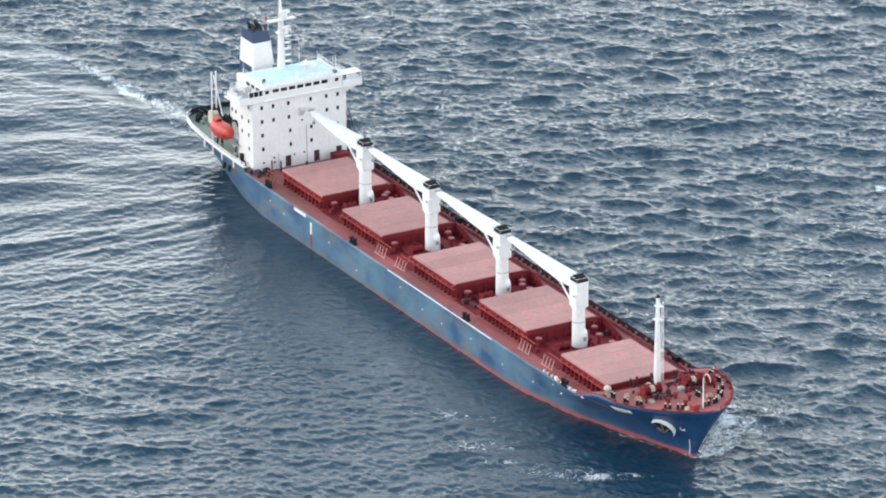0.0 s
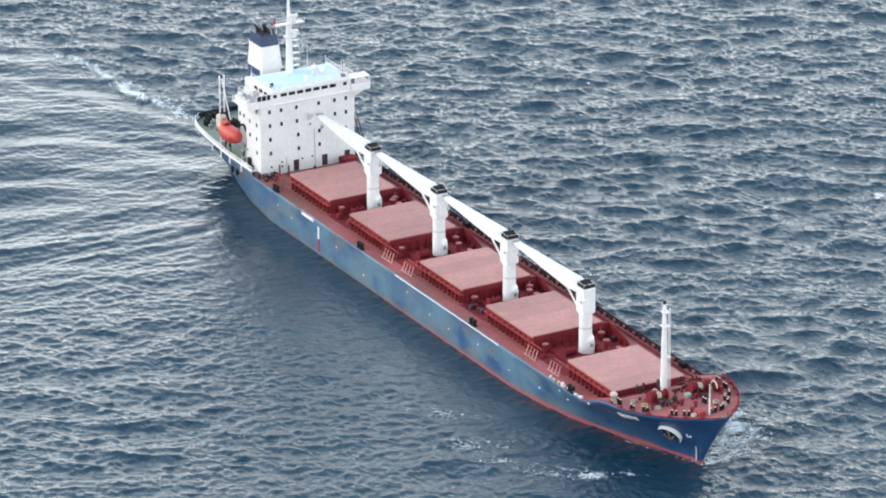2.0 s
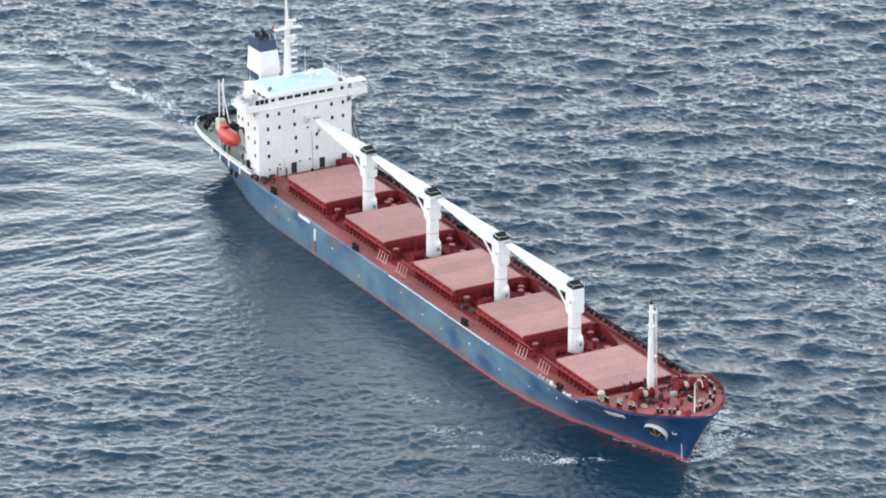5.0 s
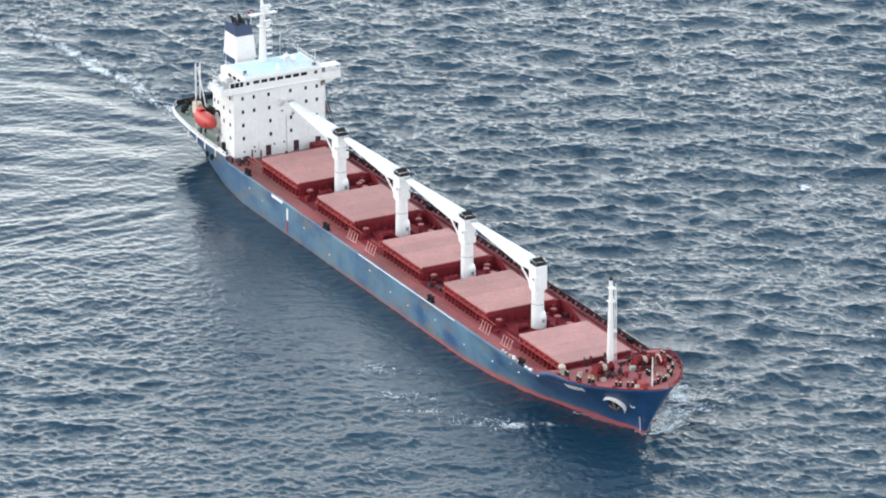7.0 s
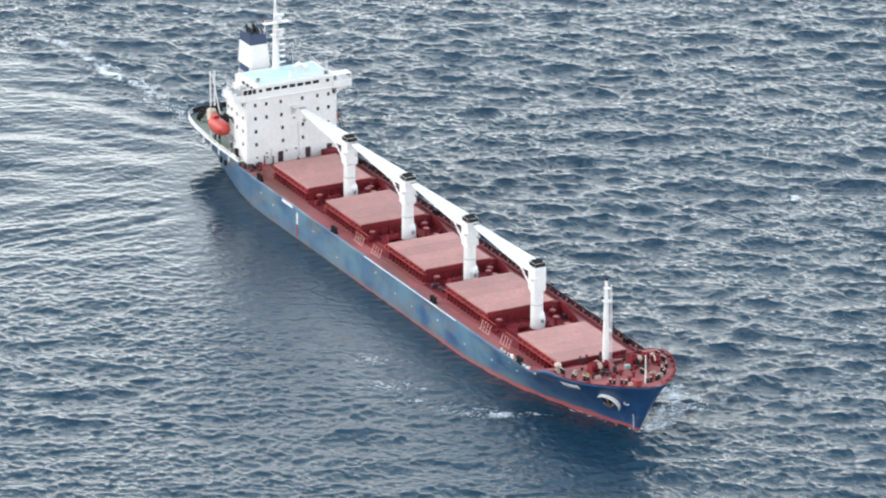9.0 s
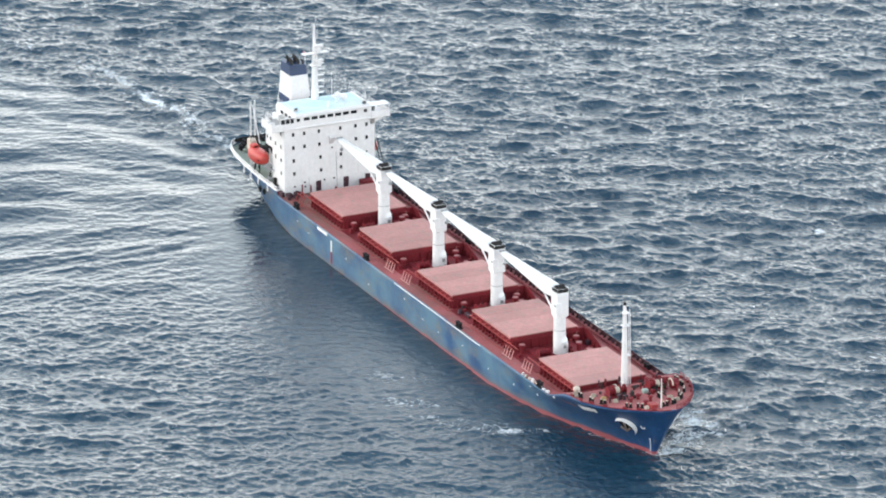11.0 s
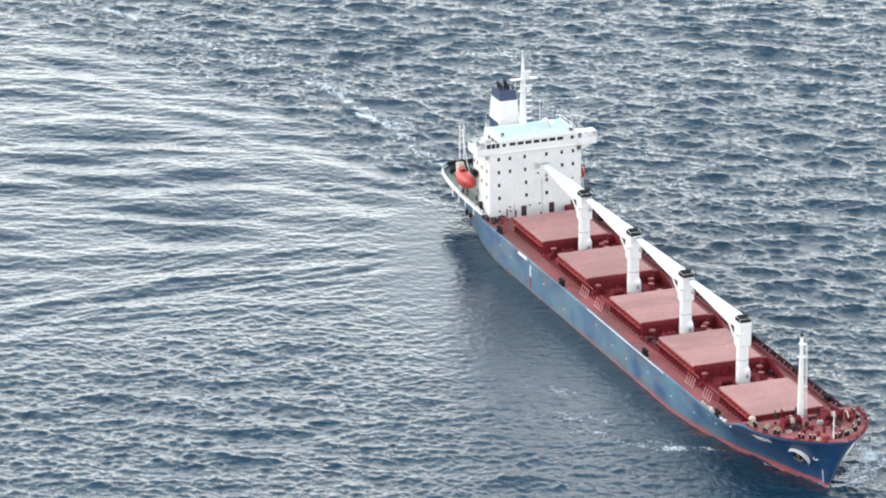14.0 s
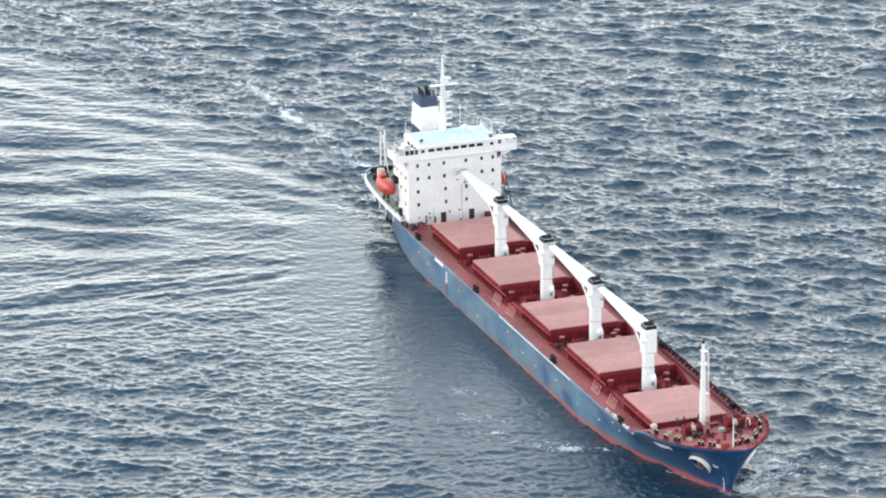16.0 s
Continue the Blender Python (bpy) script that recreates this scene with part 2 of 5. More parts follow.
def water_material():
    m = bpy.data.materials.new("sea_water")
    m.use_nodes = True
    n, l = m.node_tree.nodes, m.node_tree.links
    b = n["Principled BSDF"]
    b.inputs["Roughness"].default_value = 0.12
    b.inputs["IOR"].default_value = 1.33
    co = n.new("ShaderNodeTexCoord")
    tint = n.new("ShaderNodeTexNoise")
    tint.inputs["Scale"].default_value, tint.inputs["Detail"].default_value = 0.03, 4
    l.new(co.outputs["Object"], tint.inputs["Vector"])
    mix = n.new("ShaderNodeMix")
    mix.data_type = "RGBA"
    mix.inputs[6].default_value, mix.inputs[7].default_value = (0.004, 0.021, 0.040, 1), (0.008, 0.031, 0.053, 1)
    l.new(tint.outputs[0], mix.inputs[0])
    crest = n.new("ShaderNodeAttribute")
    crest.attribute_name = "crest"
    lace = n.new("ShaderNodeTexNoise")
    lace.inputs["Scale"].default_value, lace.inputs["Detail"].default_value, lace.inputs["Roughness"].default_value = 1.1, 9, 0.75
    l.new(co.outputs["Object"], lace.inputs["Vector"])
    add = n.new("ShaderNodeMath")
    add.operation = "MULTIPLY"
    l.new(crest.outputs["Fac"], add.inputs[0])
    l.new(lace.outputs[0], add.inputs[1])
    cut = n.new("ShaderNodeMapRange")
    cut.inputs[1].default_value, cut.inputs[2].default_value = 0.42, 0.62
    l.new(add.outputs[0], cut.inputs[0])
    foam = n.new("ShaderNodeMix")
    foam.data_type = "RGBA"
    foam.inputs[7].default_value = (0.62, 0.66, 0.68, 1)
    l.new(cut.outputs[0], foam.inputs[0])
    l.new(mix.outputs[2], foam.inputs[6])
    l.new(foam.outputs[2], b.inputs["Base Color"])
    rough = n.new("ShaderNodeMapRange")
    rough.inputs[3].default_value, rough.inputs[4].default_value = 0.07, 0.7
    l.new(cut.outputs[0], rough.inputs[0])
    l.new(rough.outputs[0], b.inputs["Roughness"])
    # capillary ripples, at two sizes
    r1, r2 = n.new("ShaderNodeTexNoise"), n.new("ShaderNodeTexNoise")
    map1 = n.new("ShaderNodeMapping")
    map1.inputs["Rotation"].default_value = (0, 0, 0.3)
    map1.inputs["Scale"].default_value = (0.55, 1.0, 1.0)
    l.new(co.outputs["Object"], map1.inputs[0])
    r1.inputs["Scale"].default_value, r1.inputs["Detail"].default_value = 0.9, 5
    r2.inputs["Scale"].default_value, r2.inputs["Detail"].default_value = 2.6, 4
    l.new(map1.outputs[0], r1.inputs["Vector"])
    l.new(map1.outputs[0], r2.inputs["Vector"])
    calm = n.new("ShaderNodeAttribute")
    calm.attribute_name = "chop"
    b1, b2 = n.new("ShaderNodeBump"), n.new("ShaderNodeBump")
    b1.inputs["Distance"].default_value, b2.inputs["Distance"].default_value = 0.6, 0.12
    l.new(r1.outputs[0], b1.inputs["Height"])
    l.new(r2.outputs[0], b2.inputs["Height"])
    l.new(calm.outputs["Fac"], b1.inputs["Strength"])
    l.new(calm.outputs["Fac"], b2.inputs["Strength"])
    l.new(b1.outputs[0], b2.inputs["Normal"])
    l.new(b2.outputs[0], b.inputs["Normal"])
    return m


WATER = water_material()


def foam_material():
    """Lacy foam: white where the sheet is thick, open water where it thins out."""
    m = bpy.data.materials.new("sea_foam")
    m.use_nodes = True
    n, l = m.node_tree.nodes, m.node_tree.links
    b = n["Principled BSDF"]
    b.inputs["Base Color"].default_value = (0.74, 0.78, 0.80, 1)
    b.inputs["Roughness"].default_value = 0.75
    co, at = n.new("ShaderNodeTexCoord"), n.new("ShaderNodeAttribute")
    at.attribute_name = "cover"
    lace, broad = n.new("ShaderNodeTexNoise"), n.new("ShaderNodeTexNoise")
    lace.inputs["Scale"].default_value, lace.inputs["Detail"].default_value, lace.inputs["Roughness"].default_value, lace.inputs["Distortion"].default_value = 0.55, 8, 0.72, 2.6
    broad.inputs["Scale"].default_value, broad.inputs["Detail"].default_value = 0.22, 3
    l.new(co.outputs["Object"], lace.inputs["Vector"])
    l.new(co.outputs["Object"], broad.inputs["Vector"])
    half = n.new("ShaderNodeMath")
    half.operation = "MULTIPLY_ADD"
    half.inputs[1].default_value = 3.6
    l.new(lace.outputs[0], half.inputs[0])
    l.new(broad.outputs[0], half.inputs[2])
    sub = n.new("ShaderNodeMath")
    sub.operation = "ADD"
    l.new(half.outputs[0], sub.inputs[0])
    l.new(at.outputs["Fac"], sub.inputs[1])
    cut = n.new("ShaderNodeMapRange")
    cut.inputs[1].default_value, cut.inputs[2].default_value, cut.inputs[4].default_value = 2.75, 3.5, 0.92
    l.new(sub.outputs[0], cut.inputs[0])
    l.new(cut.outputs[0], b.inputs["Alpha"])
    return m


FOAM = foam_material()


# ---- mesh tools ----
def part(name, bm, material, parent, label=""):
    """Links a bmesh as one mesh object under a thing or a part."""
    me = bpy.data.meshes.new(name)
    bmesh.ops.recalc_face_normals(bm, faces=bm.faces)
    bm.to_mesh(me)
    bm.free()
    return shared(name, me, material, parent, label)


def shared(name, me, material, parent, label="", m=None):
    if not me.materials:
        me.materials.append(material)
    ob = new(name, me)
    if parent is not None:
        ob.parent = parent
    if m is not None:
        ob.matrix_basis = m
    return tagged(ob, label) if label else ob


ABOARD = []  # loose things that ride on the ship


def loose(name, bm, material, label, category, group=""):
    """A thing that lies or hangs on the ship without being part of her."""
    ob = tagged(part(name, bm, material, None), label, category, group)
    ABOARD.append(ob)
    return ob


def mesh_of(name, bm):
    me = bpy.data.meshes.new(name)
    bmesh.ops.recalc_face_normals(bm, faces=bm.faces)
    bm.to_mesh(me)
    bm.free()
    return me


def block(bm, x0, x1, y0, y1, z0, z1, bevel=0.0, taper=0.0):
    c = Vector(((x0 + x1) / 2, (y0 + y1) / 2, (z0 + z1) / 2))
    vs = bmesh.ops.create_cube(bm, size=1)["verts"]
    for v in vs:
        k = 1 - taper if v.co.z > 0 else 1
        v.co = Vector((v.co.x * (x1 - x0) * k, v.co.y * (y1 - y0) * k, v.co.z * (z1 - z0))) + c
    if bevel:
        es = list({e for v in vs for e in v.link_edges})
        bmesh.ops.bevel(bm, geom=es, offset=bevel, segments=1, affect="EDGES", profile=0.5)
    return bm


def rod(bm, a, b, r, r2=None, n=8):
    a, b = Vector(a), Vector(b)
    q = (b - a).to_track_quat("Z", "Y").to_matrix().to_4x4()
    m = Matrix.Translation((a + b) / 2) @ q
    bmesh.ops.create_cone(bm, cap_ends=True, segments=n, radius1=r, radius2=r if r2 is None else r2, depth=(b - a).length, matrix=m)
    return bm


def ball(bm, c, r, sx=1, sy=1, sz=1, u=12, v=8):
    bmesh.ops.create_uvsphere(bm, u_segments=u, v_segments=v, radius=r, matrix=Matrix.Translation(c) @ Matrix.Diagonal((sx, sy, sz, 1)))
    return bm


def prism(bm, pts, axis, lo, hi):
    """A polygon of (u, v) drawn out along an axis: x (u, v = y, z), y (x, z) or z (x, y)."""
    def at(u, v, w):
        return {"x": (w, u, v), "y": (u, w, v), "z": (u, v, w)}[axis]
    a = [bm.verts.new(at(u, v, lo)) for u, v in pts]
    b = [bm.verts.new(at(u, v, hi)) for u, v in pts]
    bm.faces.new(a)
    bm.faces.new(b[::-1])
    for i in range(len(pts)):
        j = (i + 1) % len(pts)
        bm.faces.new((a[i], b[i], b[j], a[j]))
    return bm


def tube(bm, points, r, n=5):
    """One bent rod through the points."""
    pts = [Vector(p) for p in points]
    rings = []
    for i, p in enumerate(pts):
        d = (pts[min(i + 1, len(pts) - 1)] - pts[max(i - 1, 0)]).normalized()
        q = d.to_track_quat("Z", "Y")
        rings.append([bm.verts.new(p + q @ Vector((r * math.cos(6.2832 * k / n), r * math.sin(6.2832 * k / n), 0))) for k in range(n)])
    for a, b in zip(rings, rings[1:]):
        # join each ring's vertex to the nearest start of the next
        o = min(range(n), key=lambda k: sum((a[j].co - b[(j + k) % n].co).length for j in range(n)))
        for j in range(n):
            bm.faces.new((a[j], a[(j + 1) % n], b[(j + 1 + o) % n], b[(j + o) % n]))
    bm.faces.new(rings[0])
    bm.faces.new(rings[-1][::-1])
    return bm


def B():
    return bmesh.new()


def curve(table, x):
    xs, ys = zip(*table)
    return float(np.interp(x, xs, ys))


# ---- the sea: one sheet to the horizon, fine where it is seen ----
def ramp(v, a, b):
    s = np.clip((v - a) / (b - a), 0, 1)
    return s * s * (3 - 2 * s)


def random_sea(rng, shape, steps, longest, shortest, heading, focus, slope, choppy, fall=2.0):
    """Heights, sideways shifts and their squeeze for a random sea on a grid: wavelengths from longest to shortest in metres,
    waves running along heading (degrees in the grid), the more gathered the higher focus, with a given mean slope."""
    ka = 2 * math.pi * np.fft.fftfreq(shape[0], steps[0])[:, None]
    kb = 2 * math.pi * np.fft.fftfreq(shape[1], steps[1])[None, :]
    k = np.hypot(ka, kb)
    k[0, 0] = 1.0
    peak, last = 2 * math.pi / longest, 2 * math.pi / shortest
    turn = np.arctan2(kb, ka) - radians(heading)
    amp = k ** -fall * np.exp(-0.6 * (peak / k) ** 4) * np.exp(-(k / last) ** 2) * np.abs(np.cos(turn / 2)) ** (2 * focus)
    amp[0, 0] = 0
    h = amp * (rng.normal(size=shape) + 1j * rng.normal(size=shape))
    sa, sb = np.fft.ifft2(1j * ka * h).real, np.fft.ifft2(1j * kb * h).real
    h *= slope / math.sqrt(float((sa * sa + sb * sb).mean()))
    z = np.fft.ifft2(h).real
    da = np.fft.ifft2(1j * ka / k * h).real * choppy
    db = np.fft.ifft2(1j * kb / k * h).real * choppy
    squeeze = np.fft.ifft2(k * h).real * choppy
    return np.stack([z, da, db, squeeze])


SEA_TURN = -27.0  # the fine part of the sheet lies along this heading
WAKE = [(-260, -72), (-220, -60), (-160, -36), (-97, -13.5), (-82, -6.8), (-64, -4), (-50, -4), (-38, -1), (-10, 0), (30, 0)]


def build_sea():
    rng = np.random.default_rng(7)

    def axis(lo, hi, step):
        inner = np.arange(lo, hi, step)
        grow, far, reach = [], step, 0.0
        while reach < 4400:
            far *= 1.25
            reach += far
            grow.append(reach)
        grow = np.array(grow)
        return np.concatenate([lo - grow[::-1], inner, inner[-1] + grow]), len(grow), len(inner)

    du, dv = 0.38, 0.31
    us, u0, nu = axis(-198, 204, du)
    vs, v0, nv = axis(-142, 168, dv)
    U, V = np.meshgrid(us, vs, indexing="ij")
    c, s = math.cos(radians(SEA_TURN)), math.sin(radians(SEA_TURN))
    X, Y = c * U - s * V, s * U + c * V
    nx, ny = X.shape
    inside = (slice(u0, u0 + nu), slice(v0, v0 + nv))
    x, y, u, v = X[inside], Y[inside], U[inside], V[inside]

    # where the water is open, sheltered, smoothed along the side, or drawn out astern
    wake_y = np.interp(x, *zip(*WAKE))
    side = np.where(x < 0, wake_y, 0.0)
    lee = ramp(side - y, 0, 14)
    fan = ramp(side - y, 0, 12) * ramp(-x, -80, -26) * ramp(x, -260, -130)
    flat = ramp(y, -60, -30) * ramp(-y, -2, 6) * ramp(0.454 * (x + 16) + 0.891 * y, -14, -1) * ramp(-x, -178, -110)
    swirl = ramp(-np.abs(y - wake_y), -7, -2) * ramp(-x, -4, 8)
    gust = 1 + 0.22 * np.sin(0.041 * x + 0.027 * y + 0.6) * np.sin(0.023 * x - 0.048 * y) + 0.16 * np.sin(0.093 * x - 0.031 * y + 1.9) * np.sin(0.061 * y + 0.05 * x)
    shape, steps = (nu, nv), (du, dv)
    aft = ramp(-x, -34, 26)
    trailing = ramp(y - side, -46, -14) * ramp(-x, -12, 20)  # close under the wake the crests bend towards the stern
    drawn = fan * (1 - 0.85 * flat)
    seas = [
        # open wind sea
        (random_sea(rng, shape, steps, 17.0, 1.8, -6, 4.0, 0.175, 0.9, 2.0), gust * (1 - 0.42 * lee) * (1 - 0.74 * fan) * (1 - 0.84 * flat)),
        (random_sea(rng, shape, steps, 3.6, 0.55, -2, 1.6, 0.19, 0.6, 1.8), (2 - gust) * (1 - 0.6 * lee) * (1 - 0.8 * fan) * (1 - 0.8 * flat)),
        # short waves that bend round the ship into her shelter
        (random_sea(rng, shape, steps, 4.8, 0.62, 12, 2.2, 0.165, 0.75, 1.95), lee * (1 - 0.62 * fan) * (1 - 0.5 * flat)),
        # the ship's own waves, fanning from her quarter
        (random_sea(rng, shape, steps, 26.0, 4.2, 3, 14.0, 0.079, 0.3, 2.4), drawn * aft * (1 - trailing)),
        (random_sea(rng, shape, steps, 26.0, 4.2, -23, 16.0, 0.085, 0.3, 2.4), drawn * aft * trailing),
        (random_sea(rng, shape, steps, 20.0, 3.2, 27, 12.0, 0.082, 0.3, 2.3), drawn * (1 - aft)),
        (random_sea(rng, shape, steps, 5.5, 1.4, 2, 18.0, 0.042, 0.4), drawn * aft),
        (random_sea(rng, shape, steps, 5.0, 0.9, 30, 18.0, 0.078, 0.4), drawn * (1 - aft)),
        # broken water in the wake
        (random_sea(rng, shape, steps, 4.0, 0.7, 0, 0.3, 0.10, 0.6), swirl),
    ]
    edge = ramp(u, -198, -190) * ramp(-u, -204, -196) * ramp(v, -142, -134) * ramp(-v, -168, -160)
    sheet = sum(field * (mask * edge) for field, mask in seas)
    Z, A, Bv, J = (np.zeros_like(X) for _ in range(4))
    for full, value in zip((Z, A, Bv, J), sheet):
        full[inside] = value
    calm = np.ones_like(X)
    calm[inside] = (1 - 0.25 * lee) * (1 - 0.55 * fan) * (1 - 0.6 * flat)
    crest = np.clip((J - 0.62) * 1.8, 0, 1)
    U, V = U + A, V + Bv
    co = np.stack([c * U - s * V, s * U + c * V, Z], -1).reshape(-1, 3)
    idx = np.arange(nx * ny).reshape(nx, ny)
    quads = np.stack([idx[:-1, :-1], idx[1:, :-1], idx[1:, 1:], idx[:-1, 1:]], -1).reshape(-1, 4)
    me = bpy.data.meshes.new("sea")
    me.vertices.add(len(co))
    me.vertices.foreach_set("co", co.astype(np.float32).ravel())
    me.loops.add(quads.size)
    me.loops.foreach_set("vertex_index", quads.astype(np.int32).ravel())
    me.polygons.add(len(quads))
    me.polygons.foreach_set("loop_start", np.arange(0, quads.size, 4, dtype=np.int32))
    me.polygons.foreach_set("use_smooth", np.ones(len(quads), dtype=bool))
    me.update(calc_edges=True)
    for name, value in (("crest", crest), ("chop", calm)):
        at = me.attributes.new(name, "FLOAT", "POINT")
        at.data.foreach_set("value", value.astype(np.float32).ravel())
    me.materials.append(WATER)
    ob = new("water", me)
    return tagged(ob, "choppy steel-blue sea under an overcast sky", "sea", kind="structure")


sea = build_sea()


# ---- the ship: x forward, y to port, z above the water ----
ship = tagged(new("cargo_ship"), "blue-hulled bulk carrier with red decks and white cranes, under way", "cargo ship")

DECK_EDGE = [(-13.5, 6.2), (-12.6, 8.4), (-10, 10.1), (-5, 11.3), (2, 12.0), (10, 12.4), (20, 12.5), (152, 12.5), (163, 12.4), (168, 11.9), (172, 10.6), (176, 8.6), (179.5, 6.2), (182, 4.0), (183.8, 2.0), (184.6, 0.05)]
WATER_EDGE = [(-13.5, 0.05), (-6, 1.5), (0, 4.0), (8, 8.0), (18, 11.0), (30, 12.5), (130, 12.5), (140, 11.3), (148, 9.7), (156, 7.3), (164, 4.5), (170, 2.4), (174.5, 0.8), (184.6, 0.03)]
SHEER = [(-13.5, 8.1), (21.2, 7.9), (21.6, 7.05), (153.5, 7.05), (155.5, 7.3), (157.5, 8.0), (160, 9.05), (162, 9.7), (164, 10.0), (168, 10.15), (174, 10.7), (180, 11.5), (184.6, 12.2)]
FULL_Z = [(-13.5, 8.1), (20, 7.6), (30, 7.0), (151, 7.0), (156, 7.15), (162, 9.0), (168, 9.9), (184.6, 12.2)]  # height at which the side reaches the deck's breadth
MAIN_Z, POOP_Z = 7.0, 7.85


def fc_z(x):
    return curve(SHEER, x) - 0.18


def hull_stations():
    a = list(np.linspace(-13.5, 20, 22)) + [21.2, 21.6] + list(np.linspace(24, 154, 27)) + [154.5, 155.5, 156.5, 157.3, 158, 159, 160, 161, 162, 163, 164] + list(np.linspace(165, 184.6, 26))
    return a


def hull_point(x, v):
    """A point of the starboard side (as +y) at station x; v from 0 at the water to 1 at the deck's edge."""
    zd = curve(SHEER, x)
    xw = x if x < 130 else 130 + (x - 130) * (176.9 - 130) / (184.6 - 130)
    xw = xw if x > 10 else 10 + (x - 10) * (14.5 / 23.5)
    yd, yw = curve(DECK_EDGE, x), curve(WATER_EDGE, xw if x > 130 else x)
    if x > 184.5:
        yw = 0.03
    flare = 1.45 if x > 100 else 0.55
    z = zd * v
    k = min(1.0, max(0.0, z / curve(FULL_Z, x)))
    return Vector((xw + (x - xw) * k ** 1.15, yw + (yd - yw) * k ** flare, z))


def build_hull():
    bm = B()
    levels = [0, 0.06, 0.12, 0.25, 0.4, 0.55, 0.7, 0.82, 0.92, 1.0]
    sides = []
    for sgn in (-1, 1):
        grid = []
        for x in hull_stations():
            p0 = hull_point(x, 0)
            col = [bm.verts.new((p0.x - 0.2, sgn * p0.y * 0.96, -3.0))]
            for v in levels:
                p = hull_point(x, v)
                col.append(bm.verts.new((p.x, sgn * p.y, p.z)))
            p = hull_point(x, 1.0)
            col.append(bm.verts.new((p.x - (0.25 if x > 180 else 0), sgn * max(0.02, p.y - 0.18), p.z)))
            col.append(bm.verts.new((p.x - (0.25 if x > 180 else 0), sgn * max(0.02, p.y - 0.18), p.z - 0.5)))
            grid.append(col)
        for a, b in zip(grid, grid[1:]):
            for i in range(len(a) - 1):
                f = bm.faces.new((a[i], b[i], b[i + 1], a[i + 1]))
                f.smooth = i < len(levels)
        sides.append(grid)
    for end in (0, -1):
        a, b = sides[0][end], sides[1][end]
        for i in range(len(levels)):
            bm.faces.new((a[i], b[i], b[i + 1], a[i + 1]))
    for i in range(len(sides[0]) - 1):
        bm.faces.new((sides[0][i][0], sides[1][i][0], sides[1][i + 1][0], sides[0][i + 1][0]))
    return part("hull", bm, HULL, ship, "navy blue hull, faded and rust-streaked, with red boot-top")


hull = build_hull()


def deck_sheet(name, x0, x1, z_of, material, label, n=40):
    bm = B()
    rows = []
    for x in np.linspace(x0, x1, n):
        z = z_of(x)
        w = max(0.03, min(curve(DECK_EDGE, x), hull_point(x, min(1, z / curve(SHEER, x))).y) - 0.12)
        rows.append([bm.verts.new((x, w * s, z)) for s in np.linspace(-1, 1, 9)] + [bm.verts.new((x, max(0.02, w - 1.2) * s, z - 0.3)) for s in (1, -1)])
    for a, b in zip(rows, rows[1:]):
        for i in range(len(a)):
            j = (i + 1) % len(a)
            bm.faces.new((a[i], a[j], b[j], b[i]))
    bm.faces.new(rows[0])
    bm.faces.new(rows[-1][::-1])
    return part(name, bm, material, ship, label)


main_deck = deck_sheet("main_deck", 21.4, 162.6, lambda x: MAIN_Z, DECK_RED, "faded red main deck", 140)
poop_deck = deck_sheet("poop_deck", -13.3, 21.4, lambda x: POOP_Z, GREEN, "grey-green poop deck", 24)
fc_deck = deck_sheet("forecastle_deck", 162.6, 184.2, fc_z, DECK_RED, "red forecastle deck", 26)
part("poop_bulkhead", block(B(), 21.1, 21.38, -12.3, 12.3, 6.8, 7.84), DARK_RED, ship)
for s in (-1, 1):
    # plating that slopes up from the main deck to the forecastle
    bm = B()
    prev = None
    for x in np.linspace(154.0, 162.8, 10):
        z = curve(SHEER, x) - 0.1
        row = [bm.verts.new((x, s * y, z - d)) for y, d in ((9.4, 0), (hull_point(x, 1).y - 0.1, 0), (9.4, 0.3))]
        if prev:
            for i in range(3):
                bm.faces.new((prev[i], prev[(i + 1) % 3], row[(i + 1) % 3], row[i]))
        else:
            bm.faces.new(row)
        prev = row
    bm.faces.new(prev[::-1])
    part("sloping_plate", bm, DECK_RED, ship)
part("forecastle_bulkhead", block(B(), 162.3, 162.6, -9.6, 9.6, 6.8, 9.75), DARK_RED, ship)

# ---- hatches ----
HATCHES = [(31.4, 48.6), (57.2, 73.9), (86.4, 103.3), (112.6, 130.4), (143.4, 160.4)]
HL, HR, HZ = -8.75, 6.3, 10.2


def hatch_side(s, out=0.0):
    """The y of a hatch's side (s: -1 starboard, 1 port), moved outwards."""
    return (HL if s < 0 else HR) + s * out


def span(a, b):
    return min(a, b), max(a, b)


